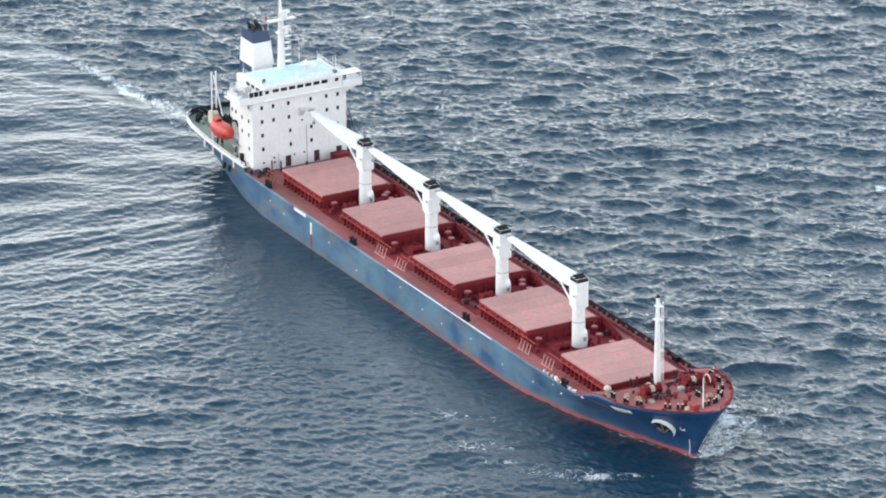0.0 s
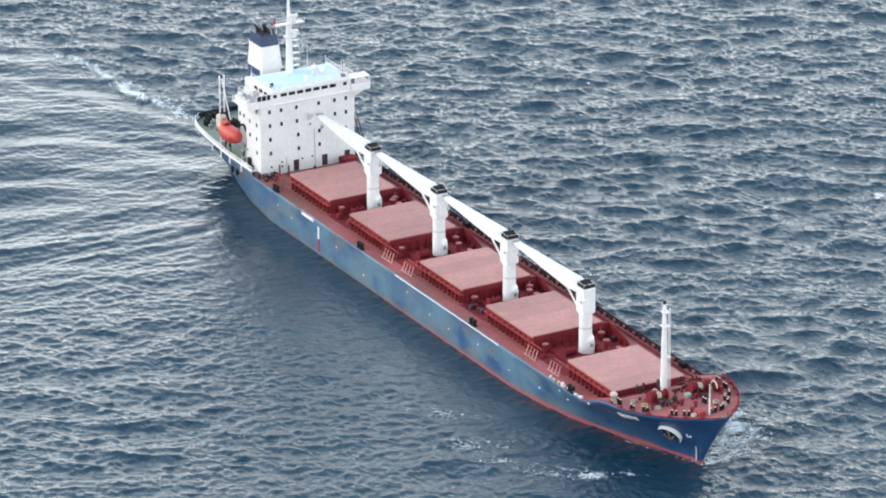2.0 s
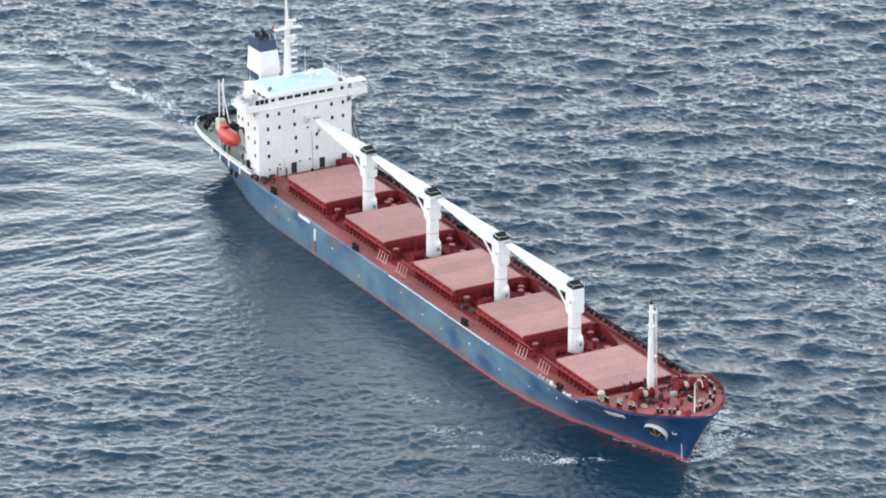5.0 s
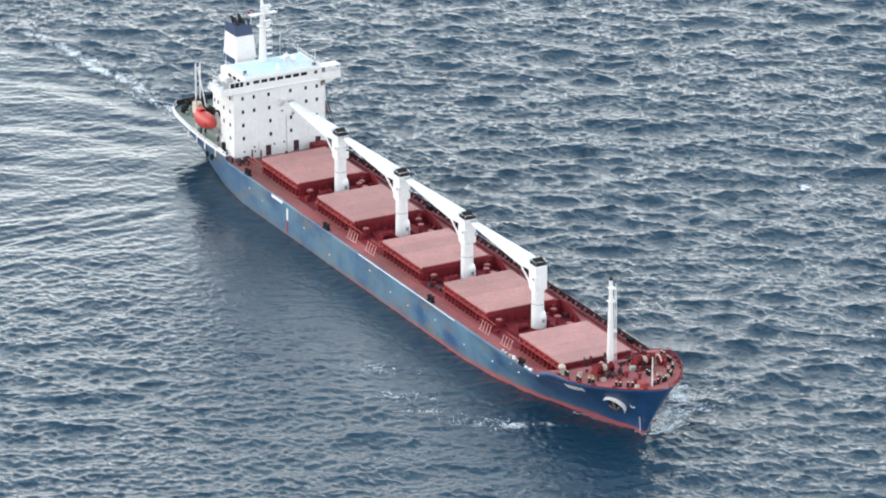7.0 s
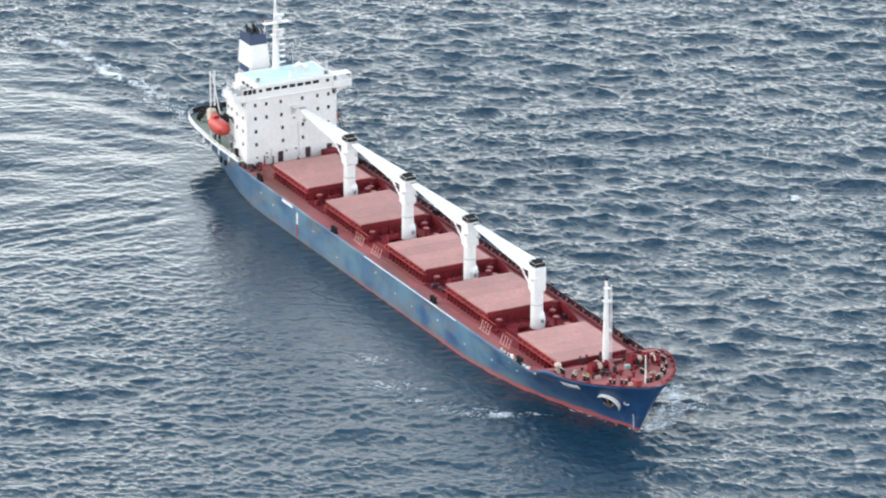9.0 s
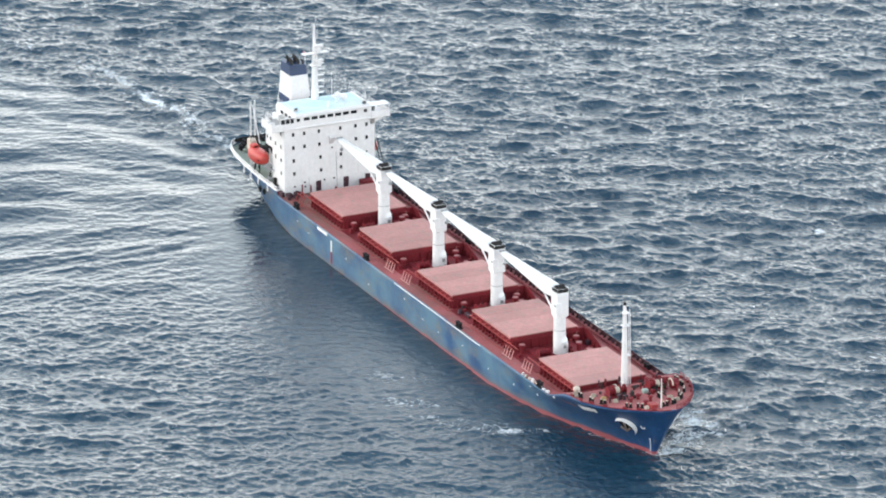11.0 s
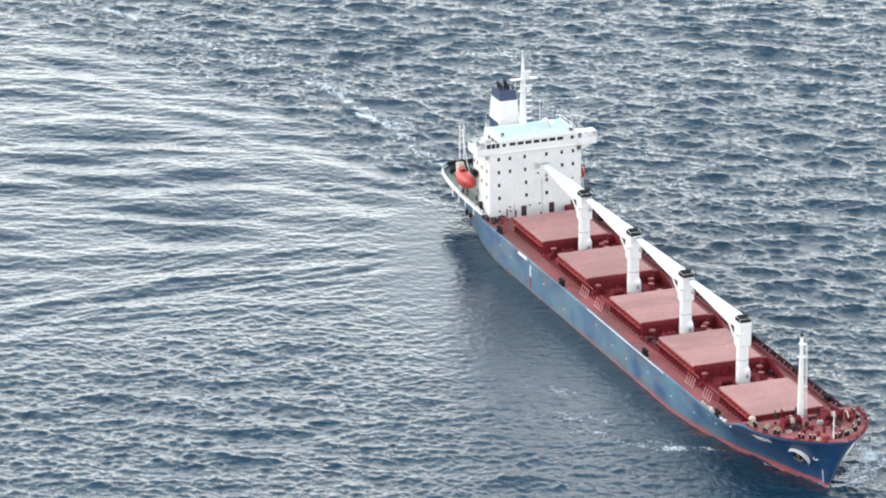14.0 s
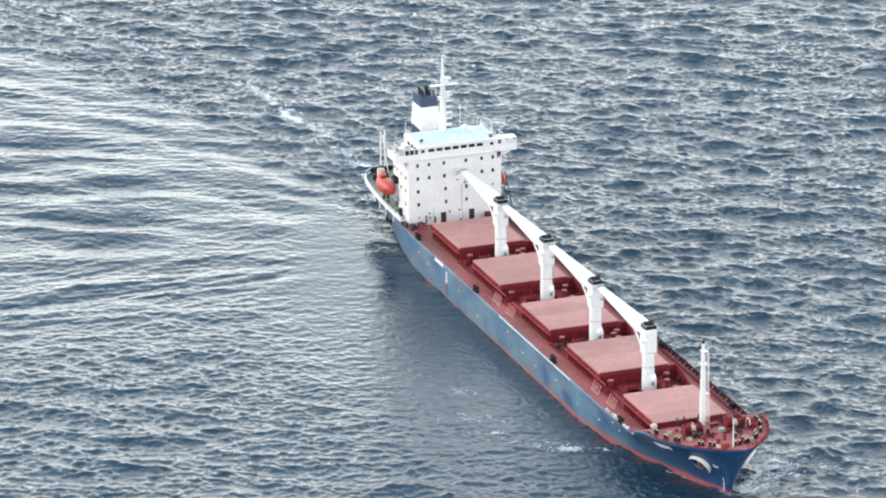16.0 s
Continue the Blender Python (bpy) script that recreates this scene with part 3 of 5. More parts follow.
for h0, h1 in HATCHES:
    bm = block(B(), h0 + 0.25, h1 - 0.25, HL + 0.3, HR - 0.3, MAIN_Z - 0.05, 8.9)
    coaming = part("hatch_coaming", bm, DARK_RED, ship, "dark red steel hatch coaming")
    stay = mesh_of("coaming_stay", prism(B(), [(0, 0), (-0.6, 0), (-0.6, 0.3), (-0.4, 1.9), (0, 1.9)], "x", -0.07, 0.07))
    count = int((h1 - h0) / 1.45)
    for i in range(count):
        x = h0 + 0.9 + i * (h1 - h0 - 1.8) / (count - 1)
        shared("stay", stay, DARK_RED, coaming, m=pose(x, HL + 0.31, MAIN_Z))
        shared("stay", stay, DARK_RED, coaming, m=pose(x, HR - 0.31, MAIN_Z, 0, 0, 180))
    endstay = mesh_of("coaming_end_stay", prism(B(), [(0, 0), (0.7, 0), (0.2, 2.0), (0, 2.0)], "y", -0.07, 0.07))
    for i in range(8):
        y = HL + 1.2 + i * (HR - HL - 2.4) / 7
        shared("stay", endstay, DARK_RED, coaming, m=pose(h1 - 0.26, y, MAIN_Z))
        shared("stay", endstay, DARK_RED, coaming, m=pose(h0 + 0.26, y, MAIN_Z, 0, 0, 180))
    for s in (-1, 1):
        bar = block(B(), h0 - 0.1, h1 + 0.1, *span(hatch_side(s, -0.3), hatch_side(s, 0.55)), 8.88, 9.02, 0.03)
        part("coaming_bar", bar, BRIGHT_RED, coaming)
        part("ledge_rail", rod(B(), (h0, hatch_side(s, 0.55), 8.0), (h1, hatch_side(s, 0.55), 8.0), 0.06), DARK_RED, coaming)
        bm = B()
        rod(bm, (h0 - 1, hatch_side(s, 1.35), MAIN_Z + 0.32), (h1 + 1, hatch_side(s, 1.35), MAIN_Z + 0.32), 0.06)
        part("deck_pipe", bm, BRIGHT_RED, ship)
    # folding panels, two pairs to a hatch, with their skirts
    cut = [h0, h0 + (h1 - h0) * 0.25, (h0 + h1) / 2, h0 + (h1 - h0) * 0.75, h1]
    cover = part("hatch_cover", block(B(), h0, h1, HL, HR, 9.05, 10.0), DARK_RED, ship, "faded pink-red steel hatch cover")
    for a, b in zip(cut, cut[1:]):
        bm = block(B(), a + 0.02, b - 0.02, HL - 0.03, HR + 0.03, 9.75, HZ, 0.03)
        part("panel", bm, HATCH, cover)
    for s in (-1, 1):
        wheel = mesh_of("wheel_box", block(B(), -0.22, 0.22, -0.18, 0.18, -0.2, 0.2, 0.04))
        for i in range(9):
            shared("wheel_box", wheel, BRIGHT_RED, cover, m=pose(h0 + 0.8 + i * (h1 - h0 - 1.6) / 8, hatch_side(s, 0.2), 9.25))


def hatch_end_frame(x, way):
    """Stowing rail past a hatch's end: a sloping red rail on white props."""
    s = -1
    y = HL - 0.35
    bm = B()
    rod(bm, (x, y, 9.0), (x + way * 4.2, y, 9.0), 0.12)
    rod(bm, (x, y - 0.9, 8.95), (x + way * 4.2, y - 0.9, 8.95), 0.09)
    rail = part("stowing_rail", bm, BRIGHT_RED, ship, "red stowing rail on pale props")
    prop = mesh_of("rail_prop", rod(B(), (0, -1.5, MAIN_Z), (0, -0.8, 9.0), 0.10))
    pale = PINK_RAIL if x > 40 else BRIGHT_RED
    for i in range(4):
        shared("prop", prop, pale, rail, m=pose(x + way * (0.5 + i * 1.15), y, 0))
    foot = B()
    rod(foot, (x, y - 1.5, MAIN_Z + 0.12), (x + way * 4.3, y - 1.5, MAIN_Z + 0.12), 0.1)
    part("foot_rail", foot, pale, rail)


for x, way in ((73.9, 1), (86.4, -1), (130.4, 1), (143.4, -1), (31.4, -1)):
    hatch_end_frame(x, way)

# ---- deck cranes ----
CRANES = [(50.7, 22.4), (78.1, 24.6), (106.1, 24.6), (135.0, 25.6)]


def deck_crane(x, reach):
    bm = B()
    rod(bm, (0, 0, MAIN_Z - 0.05), (0, 0, 14.9), 1.3, 1.22, 28)
    rod(bm, (0.25, 0.3, MAIN_Z - 0.05), (0.25, 0.3, 9.4), 1.36, 1.34, 24)
    rod(bm, (0.25, 0.3, 9.4), (0.05, 0.05, 10.3), 1.34, 1.22, 24)
    rod(bm, (0, 0, 14.75), (0, 0, 15.05), 1.38, 1.38, 28)
    crane = part("deck_crane", bm, WHITE_CRANE, ship, "white deck crane with its jib lowered aft")
    crane.matrix_basis = pose(x, 0, 0)
    bm = B()
    prism(bm, [(-1.4, 15.3), (-1.2, 15.0), (1.2, 15.0), (1.4, 15.3), (1.4, 19.9), (1.15, 20.2), (-1.4, 20.2)], "y", -1.25, 1.25)
    house = part("slewing_house", bm, WHITE_CRANE, crane)
    bm = block(B(), 0.3, 1.6, -1.6, -0.4, 16.0, 18.2, 0.1)
    cab = part("operator_cab", bm, WHITE_CRANE, crane)
    part("cab_side_window", block(B(), 0.6, 1.35, -1.63, -1.6, 17.4, 17.8), GREY, cab)
    bm = block(B(), -1.1, 1.35, -1.25, 1.25, 20.2, 20.95, 0.08)
    rod(bm, (-0.2, -1.0, 21.1), (-0.2, 1.0, 21.1), 0.4, n=14)
    rod(bm, (0.7, -0.8, 21.0), (0.7, 0.8, 21.0), 0.3, n=14)
    part("winch", bm, SOOT, crane, "black hoisting winch")
    bm = B()
    for dx, dy in ((-1.3, -1.2), (1.3, -1.2), (-1.3, 1.2), (1.3, 1.2), (0, -1.2), (0, 1.2), (1.3, 0)):
        rod(bm, (dx, dy, 20.1), (dx, dy, 21.05), 0.03, n=6)
    for p, q in (((-1.3, -1.2), (1.3, -1.2)), ((-1.3, 1.2), (1.3, 1.2)), ((1.3, -1.2), (1.3, 1.2))):
        rod(bm, (*p, 21.05), (*q, 21.05), 0.03, n=6)
    part("top_railing", bm, WHITE_CRANE, crane)
    # the jib: a box girder, deep at its heel
    bm = B()
    L = reach
    prof = [(-1.2, 19.95), (-1.4, 18.75), (-5.5, 18.35), (-L, 19.6), (-L - 0.5, 19.9), (-L - 0.3, 20.35), (-3.0, 20.6)]
    left = [bm.verts.new((u, -1.2 + 0.65 * min(1, max(0, (-u - 2) / (L - 2))), v)) for u, v in prof]
    right = [bm.verts.new((u, 1.2 - 0.65 * min(1, max(0, (-u - 2) / (L - 2))), v)) for u, v in prof]
    bm.faces.new(left)
    bm.faces.new(right[::-1])
    for i in range(len(prof)):
        j = (i + 1) % len(prof)
        bm.faces.new((left[i], right[i], right[j], left[j]))
    jib = part("jib", bm, WHITE_CRANE, crane, "white tapered box jib")
    for dy in (-0.35, 0.35):
        part("sheave", rod(B(), (-L, dy, 20.4), (-L - 0.9, dy, 20.2), 0.28, n=10), GREY, jib)
    bm = B()
    rod(bm, (-L + 0.4, 0, 19.6), (-L + 0.4, 0, 18.2), 0.06)
    ball(bm, (-L + 0.4, 0, 17.9), 0.4)
    part("hook_block", bm, GREY, jib, "steel hook block")
    for dy in (-0.8, 0.8):
        part("luffing_cylinder", rod(B(), (-1.2, dy, 15.4), (-5.6, dy, 18.45), 0.19, n=10), WHITE_CRANE, crane)
    for dy in (-0.3, 0.3):
        part("wire_rope", rod(B(), (-0.4, dy, 21.0), (-L + 0.2, dy, 20.5), 0.03, n=5), GREY, crane)
    bm = B()
    for s in (-0.25, 0.25):
        rod(bm, (1.45, s - 0.8, 7.2), (1.45, s - 0.8, 14.8), 0.045, n=5)
    for i in range(22):
        rod(bm, (1.45, -1.05, 7.5 + i * 0.33), (1.45, -0.55, 7.5 + i * 0.33), 0.03, n=5)
    part("ladder", bm, WHITE_CRANE, crane)
    part("flange", rod(B(), (0, 0, 12.0), (0, 0, 12.12), 1.29, 1.29, 20), GREY, crane)
    part("access_hatch", block(B(), 1.5, 1.66, 0.1, 0.75, 8.4, 9.1, 0.02), GREY, crane)
    return crane


for cx, reach in CRANES:
    deck_crane(cx, reach)

# ---- cross-deck fittings between the hatches ----
GAPS = [(48.6, 57.2), (73.9, 86.4), (103.3, 112.6), (130.4, 143.4)]
rng = random.Random(4)
vent_mesh = B()
rod(vent_mesh, (0, 0, 0), (0, 0, 1.5), 0.42, 0.42, 14)
rod(vent_mesh, (0, 0, 1.45), (0, 0, 1.65), 0.75, 0.75, 16)
rod(vent_mesh, (0, 0, 1.65), (0, 0, 1.85), 0.75, 0.45, 16)
vent_mesh = mesh_of("mushroom_vent", vent_mesh)
vent_cap = mesh_of("vent_cap", rod(B(), (0, 0, 1.86), (0, 0, 1.9), 0.62, 0.6, 16))
for (g0, g1), (cx, _) in zip(GAPS, CRANES):
    bm = B()
    block(bm, g0 + 1.2, g1 - 2.6, 1.9, 4.0, MAIN_Z - 0.02, 7.9, 0.06)
    deckhouse = part("mast_house", bm, DARK_RED, ship, "dark red deck house beside the crane")
    for i in range(3):
        part("door", block(B(), g0 + 1.6 + i * 2.0, g0 + 2.4 + i * 2.0, 1.84, 1.9, 7.1, 7.8), BRIGHT_RED, deckhouse)
    part("winch_platform", block(B(), g0 + 1.2, g1 - 1.2, -5.6, -2.6, 7.0, 7.5, 0.05), DARK_RED, ship)
    bm = B()
    rod(bm, (cx + 1.0, -5.2, 8.1), (cx + 1.0, -2.9, 8.1), 0.55, n=14)
    for y in (-5.2, -4.0, -2.9):
        rod(bm, (cx + 1.0, y - 0.06, 8.1), (cx + 1.0, y + 0.06, 8.1), 0.85, n=16)
    part("hatch_winch", bm, DARK_RED, ship)
    for vx, vy in ((g0 + 1.6, -6.9), (g1 - 1.7, -6.7), (g1 - 1.8, -4.6), (g1 - 1.5, 3.2), (g1 - 2.1, 4.6), (g0 + 1.7, 5.2), (cx + 2.6, 3.0), (g1 - 1.4, -2.6), (g1 - 1.3, 1.2)):
        v = shared("ventilator", vent_mesh, DARK_RED, ship, m=pose(vx, vy, MAIN_Z + (0.85 if 1.9 < vy < 4.1 else 0), 0, 0, 0))
        shared("vent_cap", vent_cap, VENT_TOP, v)
    for k in range(5):
        x = g0 + 1.2 + rng.random() * (g1 - g0 - 2.4)
        y = rng.choice((-8.2, -7.6, 7.0, 7.6)) + rng.uniform(-0.3, 0.3)
        loose("deck_box", block(B(), x - 0.45, x + 0.45, y - 0.4, y + 0.4, MAIN_Z + 0.04, MAIN_Z + rng.uniform(0.6, 1.2), 0.04), rng.choice((DARK_RED, DARK_RED, DARK_RED, BULWARK)), "small steel deck box standing on the cross deck", "deck box", "deck boxes")
    # dark-painted cross deck, and the coaming's rounded wings to port
    part("cross_deck", block(B(), g0 + 0.05, g1 - 0.05, HL - 0.6, HR + 1.5, MAIN_Z, MAIN_Z + 0.04), DARK_RED, ship, "dark red cross deck between the hatches")
    mid = (g0 + g1) / 2
    wing = [(g0 - 0.2, MAIN_Z), (g1 - 0.6, MAIN_Z), (g1 - 0.6, 7.5), (mid + 1.2, 7.9), (mid, 8.5), (g0 + 2.6, 9.5), (g0 + 1.8, 9.75), (g0 - 0.2, 9.75)]
    plate = part("coaming_wing", prism(B(), wing, "y", HR + 1.5, HR + 1.68), DARK_RED, ship, "dark red wing plate that slopes down from the hatch")
    part("cross_wall", block(B(), g0 - 0.2, g0 - 0.04, HR + 0.05, HR + 1.5, MAIN_Z, 9.7), DARK_RED, plate)
    for x in np.linspace(g0 + 0.8, mid + 0.5, 4):
        part("wing_stay", prism(B(), [(HR + 1.5, MAIN_Z), (HR + 1.0, MAIN_Z), (HR + 1.42, 8.3), (HR + 1.5, 8.3)], "x", x - 0.05, x + 0.05), DARK_RED, plate)
    for k in range(7):
        x, y, h = rng.uniform(g0 + 1, g1 - 1), rng.uniform(-8, 5.5), rng.uniform(0.5, 1.5)
        if abs(x - cx) > 2.2 or abs(y) > 2.2:
            part("deck_fitting", rod(B(), (x, y, MAIN_Z), (x, y, MAIN_Z + h), rng.uniform(0.15, 0.4), n=9), rng.choice((DARK_RED, BRIGHT_RED, SOOT)), ship)
    bm = B()
    rod(bm, (g0 + 1, -1.9, 7.4), (g1 - 1, -1.9, 7.4), 0.14, n=6)
    part("cross_pipe", bm, DARK_RED, ship)

# ---- accommodation block ----
HX0, HX1, HY0, HY1 = 16.5, 23.1, -11.2, 10.5
house = part("accommodation_block", block(B(), HX0, HX1, HY0, HY1, 7.0, 22.4, 0.05), WHITE, ship, "white six-storey accommodation block")

def railing(points, parent, material, height=1.0, step=1.6, r=0.035, name="railing"):
    """Stanchions and three bars along a run of points."""
    posts = []
    for a, b in zip(points, points[1:]):
        a, b = Vector(a), Vector(b)
        n = max(1, round((b - a).length / step))
        posts += [a.lerp(b, i / n) for i in range(n)]
    posts.append(Vector(points[-1]))
    line = [Vector(p) for p in points]
    ob = part(name, tube(B(), [p + Vector((0, 0, height)) for p in line], r * 1.3), material, parent)
    for h in (0.35, 0.68):
        part("bar", tube(B(), [p + Vector((0, 0, h * height)) for p in line], r), material, ob)
    me = mesh_of("stanchion", rod(B(), (0, 0, -0.05), (0, 0, height), r * 1.3, n=5))
    for p in posts:
        shared("stanchion", me, material, ob, m=Matrix.Translation(p))
    return ob


window_frame = B()
block(window_frame, -0.03, 0.05, -0.40, 0.40, -0.52, 0.52, 0.04)
window_frame = mesh_of("window_frame", window_frame)
window_pane = mesh_of("window_pane", block(B(), 0.045, 0.075, -0.29, 0.29, -0.41, 0.41, 0.01))
ROWS = [(20.9, (-9.1, -6.45, -2.95, 2.2, 5.85, 8.5)), (17.9, (-9.05, -6.4, -2.85, 2.25, 5.95, 8.5)), (14.9, (-9.0, -2.6, 2.3)), (11.9, (-8.9, -2.5, 2.3))]
for z, ys in ROWS:
    for y in ys:
        w = shared("window", window_frame, WHITE, house, m=pose(HX1, y, z))
        shared("pane", window_pane, GLASS, w)
for z in (20.9, 17.9, 14.9, 11.9):
    for x in ((21.4, 18.4) if z > 13 else (21.4,)):
        w = shared("window", window_frame, WHITE, house, m=pose(x, HY0, z, 0, 0, -90))
        shared("pane", window_pane, GLASS, w)
        w = shared("window", window_frame, WHITE, house, m=pose(x, HY1, z, 0, 0, 90))
        shared("pane", window_pane, GLASS, w)
port_pane = mesh_of("porthole", rod(B(), (-0.02, 0, 0), (0.06, 0, 0), 0.22, n=12))
for y, z in ((-8.8, 8.9), (-6.4, 9.6), (-6.3, 8.6), (-1.7, 9.5), (0.6, 9.6), (8.5, 14.6), (0.2, 16.7)):
    shared("porthole", port_pane, GLASS, house, m=pose(HX1, y, z))
door_mesh = mesh_of("steel_door", block(B(), -0.03, 0.12, -0.62, 0.62, 0, 2.35, 0.05))
for y in (-3.1, 3.5, 8.7):
    d = shared("door", door_mesh, BULWARK, house, "dark red steel door", m=pose(HX1, y, 7.15))
    part("door_handle", block(B(), 0.12, 0.18, -0.45, -0.3, 1.1, 1.2), GREY, d)
for y, z0, z1 in ((1.3, 7.6, 15.6), (-5.3, 7.2, 10.4)):
    bm = B()
    rod(bm, (HX1 + 0.12, y, z0), (HX1 + 0.12, y - 0.2, z1), 0.05, n=6)
    part("downpipe", bm, GREY, house)
# clutter at the foot of the house
for x, y, h, r in ((24.4, -7.6, 2.6, 0.16), (24.6, -5.6, 2.2, 0.16), (25.2, -9.2, 1.6, 0.3), (24.3, 6.6, 1.5, 0.3), (24.4, 7.6, 1.2, 0.35), (24.6, 0.4, 1.0, 0.25)):
    part("deck_post", rod(B(), (x, y, MAIN_Z), (x, y, MAIN_Z + h), r, n=9), DARK_RED if r < 0.3 else SOOT, ship)
for x, y, a, b, h in ((22.6, -11.75, 0.9, 0.35, 1.1), (24.1, -10.6, 0.7, 0.6, 0.9), (24.6, -8.9, 0.5, 0.7, 1.2), (25.6, -11.3, 0.35, 0.4, 0.7), (25.9, -9.6, 0.6, 0.3, 0.6)):
    part("deck_machine", block(B(), x - a, x + a, y - b, y + b, MAIN_Z - 0.02, MAIN_Z + h, 0.08), BULWARK, ship, "dark rusty casing at the break of the poop")
part("deck_machine", block(B(), 24.0, 26.4, 6.2, 9.6, MAIN_Z, 8.8, 0.1), DARK_RED, ship, "dark red machinery casing before the house")
for k in range(9):
    part("ladder_tread", block(B(), 21.45 + k * 0.2, 21.75 + k * 0.2, -11.6, -10.8, 7.75 - k * 0.09, 7.8 - k * 0.09), WHITE, ship)
# jib rest bracket on the front
bm = B()
block(bm, HX1, HX1 + 1.2, -0.6, 0.6, 19.2, 19.5)
prism(bm, [(HX1, 17.6), (HX1 + 1.1, 19.2), (HX1, 19.2)], "y", -0.5, 0.5)
part("jib_rest", bm, WHITE, house)

# the bridge, with its wings
bridge = part("bridge", block(B(), 13.2, 23.35, -8.7, 9.4, 22.4, 25.25, 0.06), WHITE, ship, "white wheelhouse with a band of windows")
bm = block(B(), 17.8, 23.6, -14.3, 14.0, 22.15, 22.5, 0.05)
part("wing_deck", bm, WHITE, bridge)
part("deck_covering", block(B(), 17.9, 23.38, -14.1, -8.75, 22.504, 22.53), WING_GREY, bridge, "scuffed grey wing deck")
part("deck_covering", block(B(), 15.5, 17.75, -12.5, -8.75, 22.504, 22.53), WING_GREY, bridge)
for x, y, a, b, h in ((18.6, -9.6, 0.5, 0.7, 1.1), (20.2, -9.3, 0.35, 0.4, 1.5), (19.6, -13.4, 0.4, 0.5, 1.2), (21.9, -13.3, 0.3, 0.3, 1.35), (16.3, -11.6, 0.5, 0.4, 0.9), (17.0, -9.5, 0.3, 0.5, 1.3)):
    part("wing_locker", block(B(), x - a, x + a, y - b, y + b, 22.53, 22.53 + h, 0.06), WHITE if h > 1.15 else WING_GREY, bridge)
railing([(17.85, -12.6, 22.5), (17.85, -14.2, 22.5)], bridge, WHITE, 1.2, 0.8)
railing([(17.9, -14.22, 23.7), (23.3, -14.22, 23.7)], bridge, WHITE, 0.4, 1.3)
for s, e in ((-1, -14.3), (1, 14.0)):
    inner = -8.7 if s < 0 else 9.4
    lo, hi = min(inner, e), max(inner, e)
    part("wing_front", block(B(), 23.4, 23.62, lo, hi, 22.3, 23.75, 0.02), WHITE, bridge)
    part("wing_end", block(B(), 17.8, 23.4, min(e, e - s * 0.15), max(e, e - s * 0.15), 22.3, 23.7, 0.02), WHITE, bridge)
    if s > 0:
        part("wing_bracket", prism(B(), [(inner, 20.6), (inner, 22.2), (e - s * 0.4, 22.2)], "x", 22.9, 23.1), WHITE, bridge)
    if s < 0:
        # an open wing with a glazed windbreak over its bulwark
        part("windbreak", block(B(), 23.42, 23.55, -12.3, -8.75, 23.7, 25.0, 0.03), WHITE, bridge)
        for lo, hi in ((-12.1, -11.15), (-11.0, -10.05), (-9.85, -9.1)):
            part("windbreak_pane", block(B(), 23.56, 23.6, lo, hi, 23.6, 24.8, 0.01), GLASS, bridge)
        continue
    # the wing's shelter: posts and a roof
    for x in (21.1, 23.3):
        for y in (e - s * 0.1, e - s * 1.9):
            part("shelter_post", rod(B(), (x, y, 23.6), (x, y, 24.95), 0.07, n=6), WHITE, bridge)
    part("wing_roof", block(B(), 20.9, 23.65, min(inner, e), max(inner, e), 24.95, 25.1, 0.04), WHITE, bridge)
    for h in (24.1, 24.5):
        part("wing_rail", rod(B(), (23.5, inner, h), (23.5, e, h), 0.05, n=6), WHITE, bridge)
    part("wing_window", block(B(), 23.40, 23.44, inner + 0.18, inner + 1.02, 23.85, 24.85, 0.01), GLASS, bridge)
part("visor", block(B(), 22.9, 23.75, -8.8, 9.5, 24.75, 25.3, 0.05), WHITE, bridge)
pane_mesh = mesh_of("bridge_pane", block(B(), 0, 0.06, -0.72, 0.72, -0.36, 0.36, 0.03))
for i in range(7):
    shared("window", pane_mesh, GLASS, bridge, m=pose(23.33, -5.9 + i * 1.88, 24.2))
for y in (-7.9, 8.2):
    shared("window", mesh_of("side_pane", block(B(), 0, 0.06, -0.4, 0.4, -0.36, 0.36, 0.03)), GLASS, bridge, m=pose(23.33, y, 24.15))
for x in (20.8, 18.6, 16.4):
    shared("window", pane_mesh, GLASS, bridge, m=pose(x, -8.72, 24.1, 0, 0, -90))
monkey = part("monkey_island", block(B(), 13.4, 23.2, -8.3, 9.0, 25.25, 25.36, 0.02), AQUA, bridge, "pale aqua compass deck")
part("coaming_edge", block(B(), 23.2, 23.4, -8.6, 9.3, 25.25, 25.6, 0.03), WHITE, bridge)
part("coaming_edge", block(B(), 13.4, 23.2, -8.6, -8.32, 25.25, 25.6, 0.03), WHITE, bridge)
part("coaming_edge", block(B(), 13.4, 23.2, 9.02, 9.3, 25.25, 25.6, 0.03), WHITE, bridge)
railing([(13.6, -8.45, 25.6), (23.2, -8.45, 25.6), (23.2, 9.15, 25.6), (13.6, 9.15, 25.6)], bridge, WHITE, 0.9, 2.0)
railing([(13.1, -8.7, 22.4), (13.1, -11.1, 22.4), (15.4, -11.1, 22.4), (15.5, -12.5, 22.5), (17.8, -12.5, 22.5)], bridge, WHITE, 1.1, 1.2)
railing([(12.9, 13.8, 22.45), (17.8, 13.8, 22.45)], bridge, WHITE, 1.1, 1.2)
